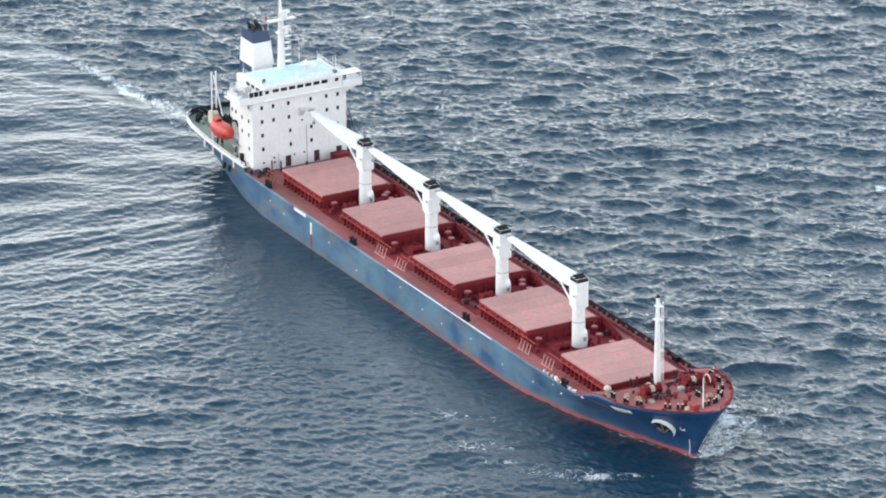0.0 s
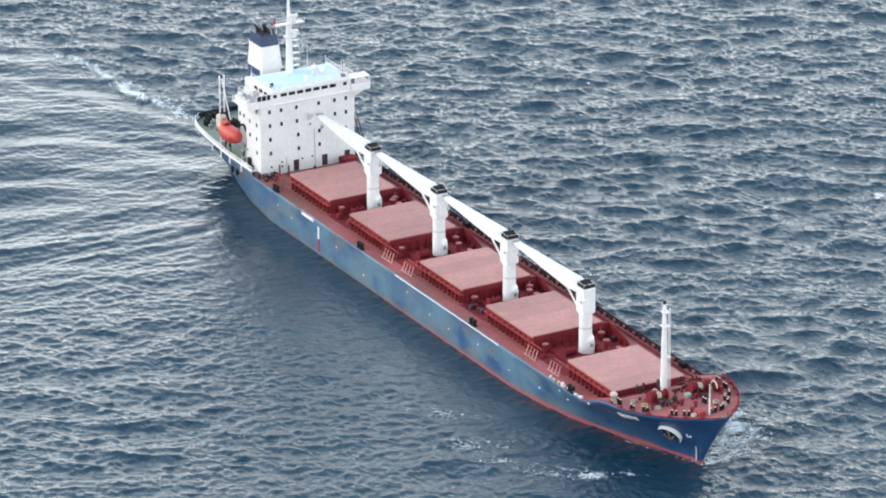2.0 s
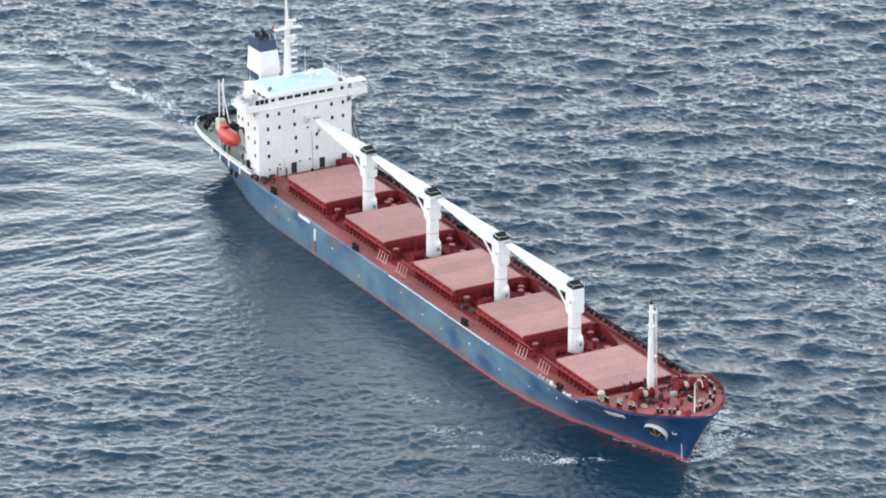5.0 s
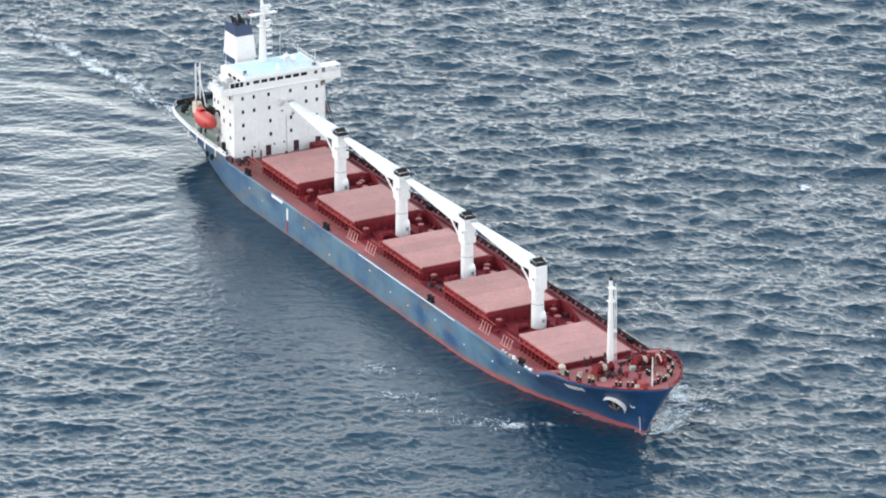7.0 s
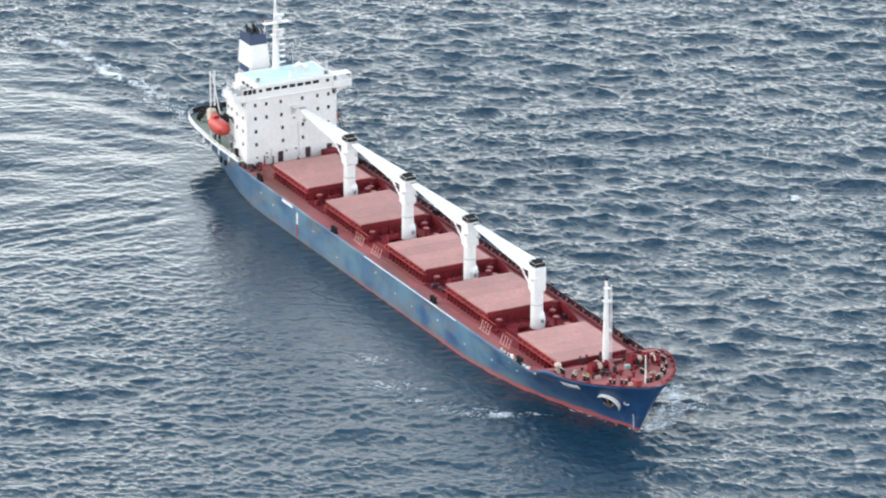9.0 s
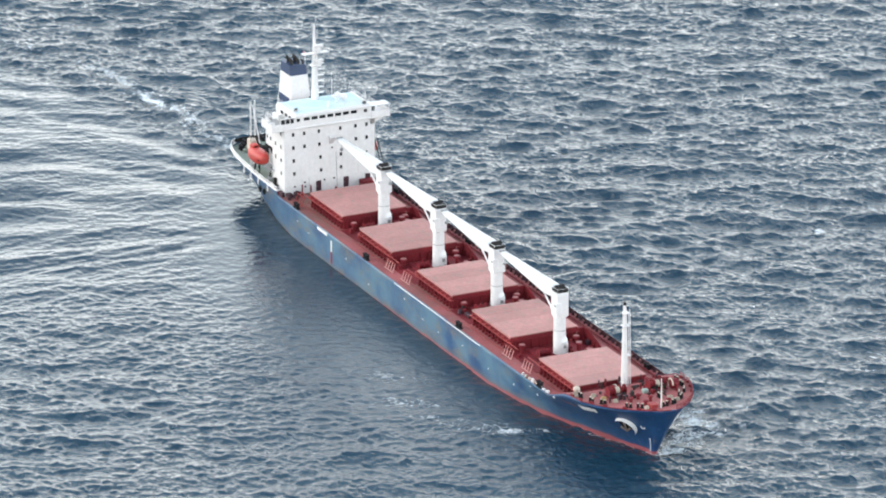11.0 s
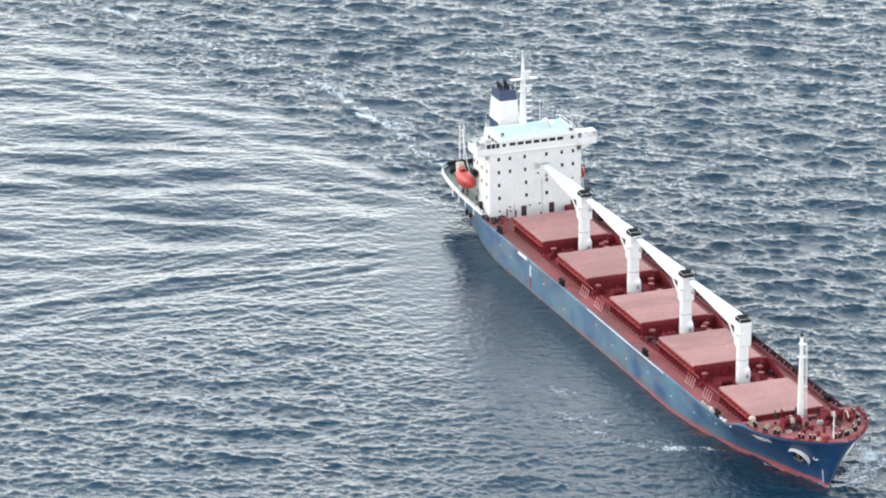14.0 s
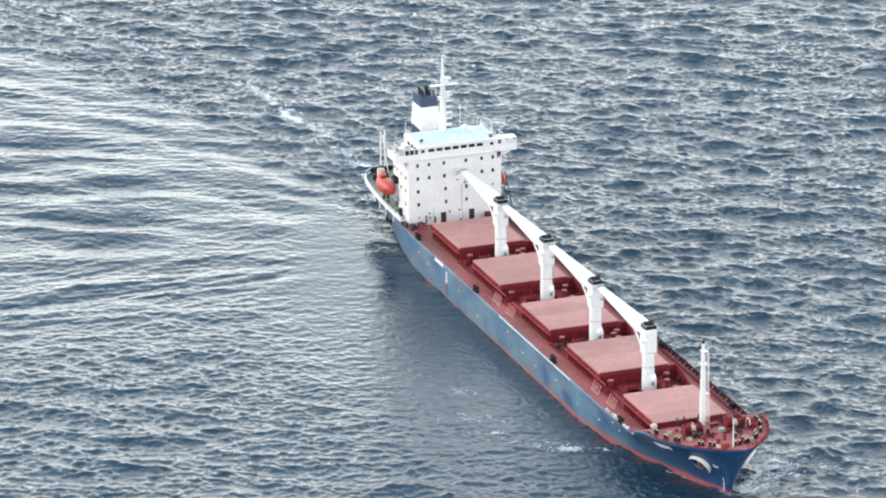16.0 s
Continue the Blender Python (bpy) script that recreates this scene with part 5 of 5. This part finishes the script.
for side in (-1, 1):
    p, u, v, n = hull_frame(173.4, 5.9, side)
    m = Matrix((u, v, n)).transposed().to_4x4()
    m.translation = p
    # hawse: a white crescent lip over a dark disc, the anchor housed in it
    bm = B()
    ring = []
    for a in range(0, 181, 12):
        t = radians(a - 38)
        w = 0.10 + 0.55 * max(0.0, math.sin(radians(a * 0.9))) ** 0.8
        r = 2.2
        inner, outer = r - w, r + 0.12
        ring.append([bm.verts.new((math.cos(t) * k * 1.0, math.sin(t) * k * 1.12, h)) for k, h in ((inner, -0.1), (inner, 0.42), (outer, 0.85), (outer, -0.1))])
    for a, b in zip(ring, ring[1:]):
        for i in range(4):
            bm.faces.new((a[i], a[(i + 1) % 4], b[(i + 1) % 4], b[i]))
    bm.faces.new(ring[0])
    bm.faces.new(ring[-1])
    hawse = part("hawse_lip", bm, WHITE, ship, "white crescent lip over the anchor and its painted dark disc")
    hawse.matrix_basis = m
    # flat black disc on the plating: the hollow's shade given as colour
    bm = B()
    bmesh.ops.create_cone(bm, cap_ends=True, segments=24, radius1=1.75, radius2=1.6, depth=0.12)
    for vert in bm.verts:
        vert.co.y *= 0.85
    part("recess", bm, SOOT, hawse)
    bm = B()
    rod(bm, (-0.1, 1.0, 0.25), (-0.3, -1.3, 0.4), 0.2, n=8)
    rod(bm, (-1.35, -0.5, 0.35), (-0.3, -1.7, 0.45), 0.24, 0.12, 8)
    rod(bm, (0.75, -0.4, 0.35), (-0.3, -1.7, 0.45), 0.24, 0.12, 8)
    part("anchor", bm, paint("rusty_anchor", (0.18, 0.14, 0.13), rough=0.8) if side < 0 else GREY, hawse, "rust-brown stockless anchor")
    # the ship's name, letter by letter along the flare
    word = "RAZONI"
    for k, letter in enumerate(word):
        step = k if side < 0 else len(word) - 1 - k
        p2, u2, v2, n2 = hull_frame(165.4 + 0.78 * step, 7.75 + 0.1 * step, side)
        face = u2 if side < 0 else -u2
        m2 = Matrix((face, n2.cross(face), n2)).transposed().to_4x4()
        m2.translation = p2 + n2 * 0.13
        text = bpy.data.curves.new("name_letter", "FONT")
        text.body, text.size, text.extrude, text.align_x, text.align_y, text.offset = letter, 1.8, 0.04, "CENTER", "CENTER", 0.1
        glyph = new("glyph", text)
        me = bpy.data.meshes.new_from_object(glyph)
        bpy.data.objects.remove(glyph)
        me.materials.clear()
        shared("name_letter", me, WHITE_CRANE, ship, m=m2)
    for k in range(9):
        z = 0.9 + k * 0.36
        p2, u2, v2, n2 = hull_frame(176.2 + 0.09 * k, z, side)
        m2 = Matrix((u2, v2, n2)).transposed().to_4x4()
        m2.translation = p2
        bar = part("draught_mark", block(B(), -0.07, 0.07, -0.1, 0.1, -0.02, 0.14), WHITE, ship)
        bar.matrix_basis = m2
    p2, u2, v2, n2 = hull_frame(177.0, 6.4, side)
    m2 = Matrix((u2, v2, n2)).transposed().to_4x4()
    m2.translation = p2
    bm = B()
    block(bm, -0.42, -0.3, -0.4, 0.45, -0.02, 0.14)
    block(bm, -0.3, 0.4, -0.4, -0.28, -0.02, 0.14)
    block(bm, 0.2, 0.45, -0.25, 0.1, -0.02, 0.14)
    bar = part("bulb_mark", bm, WHITE, ship, "white bulbous bow symbol")
    bar.matrix_basis = m2

# foremast
bm = B()
rod(bm, (163.3, 0, 9.6), (163.3, 0, 16.0), 0.68, 0.6, 16)
rod(bm, (163.3, 0, 16.0), (163.3, 0, 22.5), 0.6, 0.45, 16)
rod(bm, (163.3, 0, 22.5), (163.2, 0, 26.6), 0.45, 0.3, 14)
foremast = part("foremast", bm, WHITE, ship, "white foremast with lamp brackets and a ladder")
for x0, y0, y1, z in ((162.6, -0.6, 0.9, 22.3), (162.7, -0.5, 0.8, 25.0), (163.0, 0.3, 1.1, 16.2)):
    bm = block(B(), x0, 164.1, y0, y1, z, z + 0.12)
    rod(bm, (163.9, 0.7, z), (163.9, 0.7, z + 0.9), 0.05, n=5)
    part("lamp_bracket", bm, WHITE, foremast)
bm = B()
rod(bm, (163.2, 0, 26.6), (163.2, 0, 27.2), 0.3, n=10)
rod(bm, (163.2, 0, 27.2), (163.2, 0, 28.2), 0.05, n=5)
part("masthead_lamp", bm, SOOT, foremast)
bm = B()
for y in (0.95, 1.35):
    rod(bm, (163.3, y, 10.0), (163.3, y * 0.85, 24.6), 0.08, n=5)
for i in range(34):
    rod(bm, (163.3, 0.88 - i * 0.004, 10.3 + i * 0.42), (163.3, 1.25 - i * 0.005, 10.3 + i * 0.42), 0.045, n=4)
part("ladder", bm, WHITE, foremast)


def fz(x):
    return fc_z(x)


def windlass(y):
    bm = B()
    z = fz(168)
    block(bm, 166.4, 169.4, y - 1.9, y + 1.9, z - 0.05, z + 0.35, 0.05)
    rod(bm, (168.0, y - 1.8, z + 1.2), (168.0, y + 1.8, z + 1.2), 0.5, n=14)
    for dy in (-1.8, -0.6, 0.7, 1.8):
        rod(bm, (168.0, y + dy - 0.1, z + 1.2), (168.0, y + dy + 0.1, z + 1.2), 1.0, n=18)
    block(bm, 166.3, 167.3, y - 0.6, y + 0.6, z + 0.2, z + 1.7, 0.08)
    w = part("windlass", bm, DARK_RED, ship, "dark red anchor windlass")
    part("rope_drum", rod(B(), (168.0, y - 0.5, z + 1.2), (168.0, y + 0.55, z + 1.2), 0.72, n=16), ROPE, w)
    bm = B()
    rod(bm, (169.0, y - 1.2 * (1 if y > 0 else -1), z + 0.9), (173.2, y * 0.9, fz(173.2) + 0.1), 0.14, n=6)
    part("anchor_chain", bm, SOOT, w)


windlass(-4.2)
windlass(4.6)
bollard = B()
block(bollard, -0.75, 0.75, -0.3, 0.3, 0, 0.15, 0.03)
for dx in (-0.42, 0.42):
    rod(bollard, (dx, 0, 0), (dx, 0, 0.95), 0.26, n=12)
bollard = mesh_of("bollard", bollard)
cap_mesh = mesh_of("bollard_cap", rod(B(), (0, 0, 0.94), (0, 0, 1.04), 0.2, n=12))
for x, y, turn in ((165.2, -10.6, 0), (169.2, -10.2, 5), (171.6, -8.9, 25), (176.6, -5.9, 45), (178.3, -4.3, 50), (165.4, 10.4, 0), (168.6, 9.9, 0), (172.6, 8.3, -30), (176.5, 5.6, -45), (179.2, 2.6, -60), (174.2, 6.4, -30), (179.8, 0.4, 90), (173.6, 2.4, 0)):
    b = shared("bollard", bollard, BLACK, ship, "black double bollard with white caps", m=pose(x, y, fz(x), 0, 0, turn))
    for dx in (-0.42, 0.42):
        shared("bollard_cap", cap_mesh, CREAM, b, m=pose(dx, 0, 0))
# coiled mooring lines, drums and covered gear on the forecastle
for x, y, r, mt in ((164.2, -11.0, 0.7, CREAM), (168.9, -7.4, 0.55, YELLOW), (171.6, -6.2, 0.5, ROPE), (178.6, -1.8, 0.5, YELLOW), (175.2, 3.9, 0.6, ROPE), (179.4, -3.4, 0.45, CREAM), (166.2, -8.2, 0.5, ROPE), (177.2, 4.4, 0.5, ROPE), (166.0, 6.6, 0.6, ROPE)):
    bm = B()
    for k in range(3):
        for a in range(14):
            t0, t1 = 2 * math.pi * a / 14, 2 * math.pi * (a + 1) / 14
            z = fz(x) + 0.1 + k * 0.17
            rr = r - k * 0.05
            rod(bm, (x + rr * math.cos(t0), y + rr * math.sin(t0), z), (x + rr * math.cos(t1), y + rr * math.sin(t1), z), 0.1, n=5)
    loose("rope_coil", bm, mt, "coiled mooring rope on the forecastle deck", "rope coil", "rope coils on the forecastle")
loose("covered_drum", ball(B(), (161.6, -9.6, 10.1), 0.72, 1.15, 1, 0.8), CREAM, "rounded drum under a cream canvas cover", "drum")
loose("covered_drum", ball(B(), (164.9, -2.9, fz(165) + 0.6), 0.65, 0.8, 1, 1), CREAM, "small drum under a cream canvas cover", "drum")
loose("deck_locker", block(B(), 168.6, 169.6, 1.0, 2.2, fz(168.5), fz(168.5) + 0.9, 0.15), paint("pale_green_paint", (0.28, 0.36, 0.32)), "pale green deck locker by the foremast", "locker")
reel = part("rope_reel", rod(B(), (169.6, 7.0, fz(170) + 1.1), (169.6, 8.3, fz(170) + 1.1), 1.0, n=18), DARK_RED, ship, "dark red mooring reel with a white rim")
bm = B()
tube(bm, [(169.6 + 1.05 * math.cos(a * 0.35), 6.95, fz(170) + 1.1 + 1.05 * math.sin(a * 0.35)) for a in range(12)], 0.14, 6)
part("reel_rim", bm, CREAM, reel)
for i in range(62):
    x, y = rng.uniform(161.0, 171.8), rng.uniform(-8.6, 8.2)
    size, rise = rng.uniform(0.1, 0.42), rng.uniform(0.3, 1.5)
    foot = fz(x) - 0.05 if x > 162.6 else MAIN_Z + 2.6
    if i % 3 == 0:
        bm = rod(B(), (x, y, foot), (x, y, foot + rise), size * 0.7, size * 0.6, 10)
        rod(bm, (x, y, foot + rise), (x, y, foot + rise + 0.12), size, n=10)
    elif i % 3 == 1:
        bm = block(B(), x - size, x + size, y - size * 0.8, y + size * 0.8, foot, foot + rise, 0.05)
    else:
        bm = rod(B(), (x, y - size * 2, foot + 0.35), (x, y + size * 2, foot + 0.35), size * 0.6, n=10)
        block(bm, x - size * 0.5, x + size * 0.5, y - 0.15, y + 0.15, foot, foot + 0.35, 0.03)
    part("deck_gear", bm, rng.choice((DARK_RED, SOOT, SOOT, BULWARK, DARK_RED, BULWARK)), ship)
for x, y in ((166.4, -4.9), (173.9, -4.0), (174.8, -0.2), (164.0, 4.6), (178.6, 1.8), (172.3, -1.6), (165.6, 8.2), (177.4, -2.6)):
    v = shared("ventilator", vent_mesh, DARK_RED, ship, m=pose(x, y, fz(x) - 0.1) @ Matrix.Scale(0.7, 4))
part("hatch_box", block(B(), 178.9, 180.5, -2.9, -1.5, fz(179.5), fz(179.5) + 1.0, 0.06), BRIGHT_RED, ship)
bm = B()
rod(bm, (180.6, -0.9, fz(180.6)), (180.6, -0.9, 17.4), 0.16, 0.09, 8)
staff = part("jackstaff", bm, WHITE, ship, "white jackstaff with steps at the bow")
bm = B()
for i in range(9):
    rod(bm, (180.6, -0.9, 12.0 + i * 0.55), (180.6, -0.45, 12.0 + i * 0.55), 0.05, n=5)
part("step", bm, YELLOW, staff)
# bow rail: short posts along the rim, bulwark plates to port
RIM = [(x, -(curve(DECK_EDGE, x) - 0.1), curve(SHEER, x)) for x in (156.5, 158, 160, 162, 164, 166, 168, 170, 172, 174, 176, 178, 179.5, 181, 182, 183, 183.8, 184.3)]
railing([(x, -y - 0.1, z) for x, y, z in RIM[4:]], ship, DARK_RED, 0.95, 1.3, 0.05)
for s in (1, -1):
    part("rim_bar", tube(B(), [(x, y * s, z + 0.02) for x, y, z in RIM], 0.1, 6), DARK_RED, ship)
fair = mesh_of("rim_fairlead", block(B(), -0.45, 0.45, -0.22, 0.22, 0, 0.45, 0.1))
for x in (164.5, 167.5, 170.3, 173.6, 177.5, 180.0, 182.3):
    y = curve(DECK_EDGE, x) - 0.35
    for s in (-1, 1):
        shared("rim_fairlead", fair, DARK_RED, ship, m=pose(x, s * y, curve(SHEER, x) - 0.02, 0, 0, s * -35 if x > 170 else 0))

# ---- foam ----


def foam_field(name, label, spots, step=0.4, lift=0.3):
    """A thin uneven sheet of foam about soft spots (x, y, spread along, spread across, turn, weight)."""
    r = np.random.default_rng(11)
    cells = {}
    for x, y, sx, sy, turn, weight in spots:
        c, s = math.cos(radians(turn)), math.sin(radians(turn))
        reach = int(2.6 * max(sx, sy) / step) + 1
        ci, cj = round(x / step), round(y / step)
        for i in range(ci - reach, ci + reach + 1):
            for j in range(cj - reach, cj + reach + 1):
                dx, dy = i * step - x, j * step - y
                u, v = (dx * c + dy * s) / sx, (-dx * s + dy * c) / sy
                g = weight * math.exp(-0.5 * (u * u + v * v))
                if g > 0.04:
                    cells[i, j] = cells.get((i, j), 0) + g
    index, verts, cover, faces = {}, [], [], []
    for (i, j), g in cells.items():
        index[i, j] = len(verts)
        verts.append((i * step, j * step, lift + 0.10 * math.sin(i * step * 1.3 + j * step * 0.7) + 0.05 * r.normal()))
        cover.append(min(g, 1.0))
    for i, j in cells:
        q = [(i, j), (i + 1, j), (i + 1, j + 1), (i, j + 1)]
        if all(k in index for k in q):
            faces.append([index[k] for k in q])
    me = bpy.data.meshes.new(name)
    me.from_pydata(verts, [], faces)
    at = me.attributes.new("cover", "FLOAT", "POINT")
    at.data.foreach_set("value", np.array(cover, dtype=np.float32))
    me.polygons.foreach_set("use_smooth", np.ones(len(faces), dtype=bool))
    me.materials.append(FOAM)
    return tagged(new(name, me), label, "sea foam", kind="stuff")


bow_foam = foam_field("bow_foam", "white broken water thrown from the bow", [
    (177.4, 2.0, 1.6, 0.9, 85, 0.95), (177.0, 5.0, 1.8, 1.2, 95, 0.7), (175.4, 8.6, 2.0, 1.4, 112, 0.62), (172.2, 12.4, 2.2, 0.9, 130, 0.6), (168.6, 17.2, 2.0, 0.8, 128, 0.55), (164.0, 24.5, 3.0, 0.9, 118, 0.5),
    (175.0, 3.4, 2.0, 0.9, 125, 0.6), (171.7, 7.6, 2.8, 2.0, 128, 0.5), (167.5, 12.0, 4.0, 2.2, 135, 0.42), (173.0, 15.5, 1.2, 0.8, 40, 0.6), (165.5, 14.6, 1.4, 0.7, 150, 0.75), (161.0, 18.0, 1.0, 0.5, 60, 0.7),
    (166.0, 12.5, 5.0, 3.0, 150, 0.33), (158.0, 15.5, 6.0, 1.8, 172, 0.36), (145.0, 15.0, 8.0, 1.4, 178, 0.32), (170.0, 20.0, 4.0, 3.0, 60, 0.3),
    (162.0, -6.6, 3.5, 0.35, 24, 0.45), (169.5, -3.6, 2.6, 0.35, 22, 0.5), (175.2, -1.3, 1.6, 0.4, 20, 0.75)])
# patches left behind by the bow, lying still on the water
adrift = foam_field("foam_patches", "thinning foam patches adrift beside the bow", [(x + 3.0, y, a, b, c, w * 0.92) for x, y, a, b, c, w in [
    (173.3, -20.4, 3.0, 1.2, 60, 0.72), (158.8, -32.4, 3.0, 0.8, 65, 0.6), (175.6, -14.0, 2.6, 0.6, 50, 0.5), (168.0, -26.0, 5.0, 2.4, 60, 0.42), (150.0, -34.0, 7.0, 2.2, 55, 0.38), (135.0, -30.0, 7.0, 2.0, 40, 0.34)]])
trail = []
rr = random.Random(3)
for i in range(64):
    x = 16 - i * 3.8
    y = curve(WAKE, x) + rr.gauss(0, 0.7)
    trail.append((x, y, rr.uniform(1.6, 3.6), rr.uniform(0.7, 1.5), rr.uniform(-30, 30), rr.choice((0.25, 0.4, 0.5, 0.6)) * (1.0 if x > -60 else 0.85)))
    if rr.random() < 0.5:
        trail.append((x, y + rr.choice((-1, 1)) * rr.uniform(1.5, 4.0), rr.uniform(1.5, 3.0), 0.6, rr.uniform(-40, 40), 0.4))
trail += [(x + rr.uniform(-2, 2), y + rr.uniform(-1.5, 1.5), rr.uniform(0.8, 2.0), rr.uniform(0.4, 0.9), rr.uniform(-60, 60), rr.uniform(0.15, 0.38)) for x, y in ((-62, -4), (-57, -3), (-53, -3.5), (-49, -2), (-46, -4.5), (-42, -3), (-40, -1), (-36, -2), (-32, -0.5), (-29, -2.5), (-24, -1.5)) for k in range(2)]
wake_foam = foam_field("wake_foam", "thin line of foam left in the wake", trail)
caps = [(rr.uniform(-110, 190), rr.uniform(25, 150), rr.uniform(0.8, 1.6), rr.uniform(0.25, 0.45), rr.uniform(0, 50), rr.uniform(0.4, 0.7)) for i in range(34)]
caps += [(79, 96.3, 1.0, 0.7, 20, 1.0), (80.5, 95, 0.7, 0.5, 60, 0.9), (150, 70, 5, 0.4, 40, 0.5), (158, 64, 5, 0.4, 60, 0.5), (100, -60, 2, 0.3, 70, 0.45), (125, -75, 2, 0.3, 60, 0.45)]
whitecaps = foam_field("whitecaps", "small scattered whitecaps on the wave crests", caps, lift=0.3)


# nothing hangs deeper than ship, part and piece
for ob in list(ship.children_recursive):
    if ob.parent is not ship and ob.parent.parent is not ship and ob.parent.parent.parent is ship:
        m = ob.parent.matrix_basis @ ob.matrix_basis
        ob.parent = ob.parent.parent
        ob.matrix_basis = m


def motions():
    def along(t, x=0.0, y=0.0, z=0.0):
        return pose(x + SHIP_SPEED * t, y, z)

    times = (0, 4, 8, 12, 16)
    walk(ship, [(t, along(t)) for t in times])
    walk(boat_stbd, [(t, along(t, 12.0, -12.6, 13.2)) for t in times])
    walk(boat_port, [(t, along(t, 14.4, 12.45, 13.2)) for t in times])
    walk(bow_foam, [(t, along(t)) for t in times])
    drift = [(t, pose(WAVE_DRIFT[0] * t, WAVE_DRIFT[1] * (t - 8), 0)) for t in times]
    for ob in ABOARD:
        walk(ob, [(t, along(t)) for t in times])
    walk(sea, drift)
    walk(whitecaps, drift)


motions()
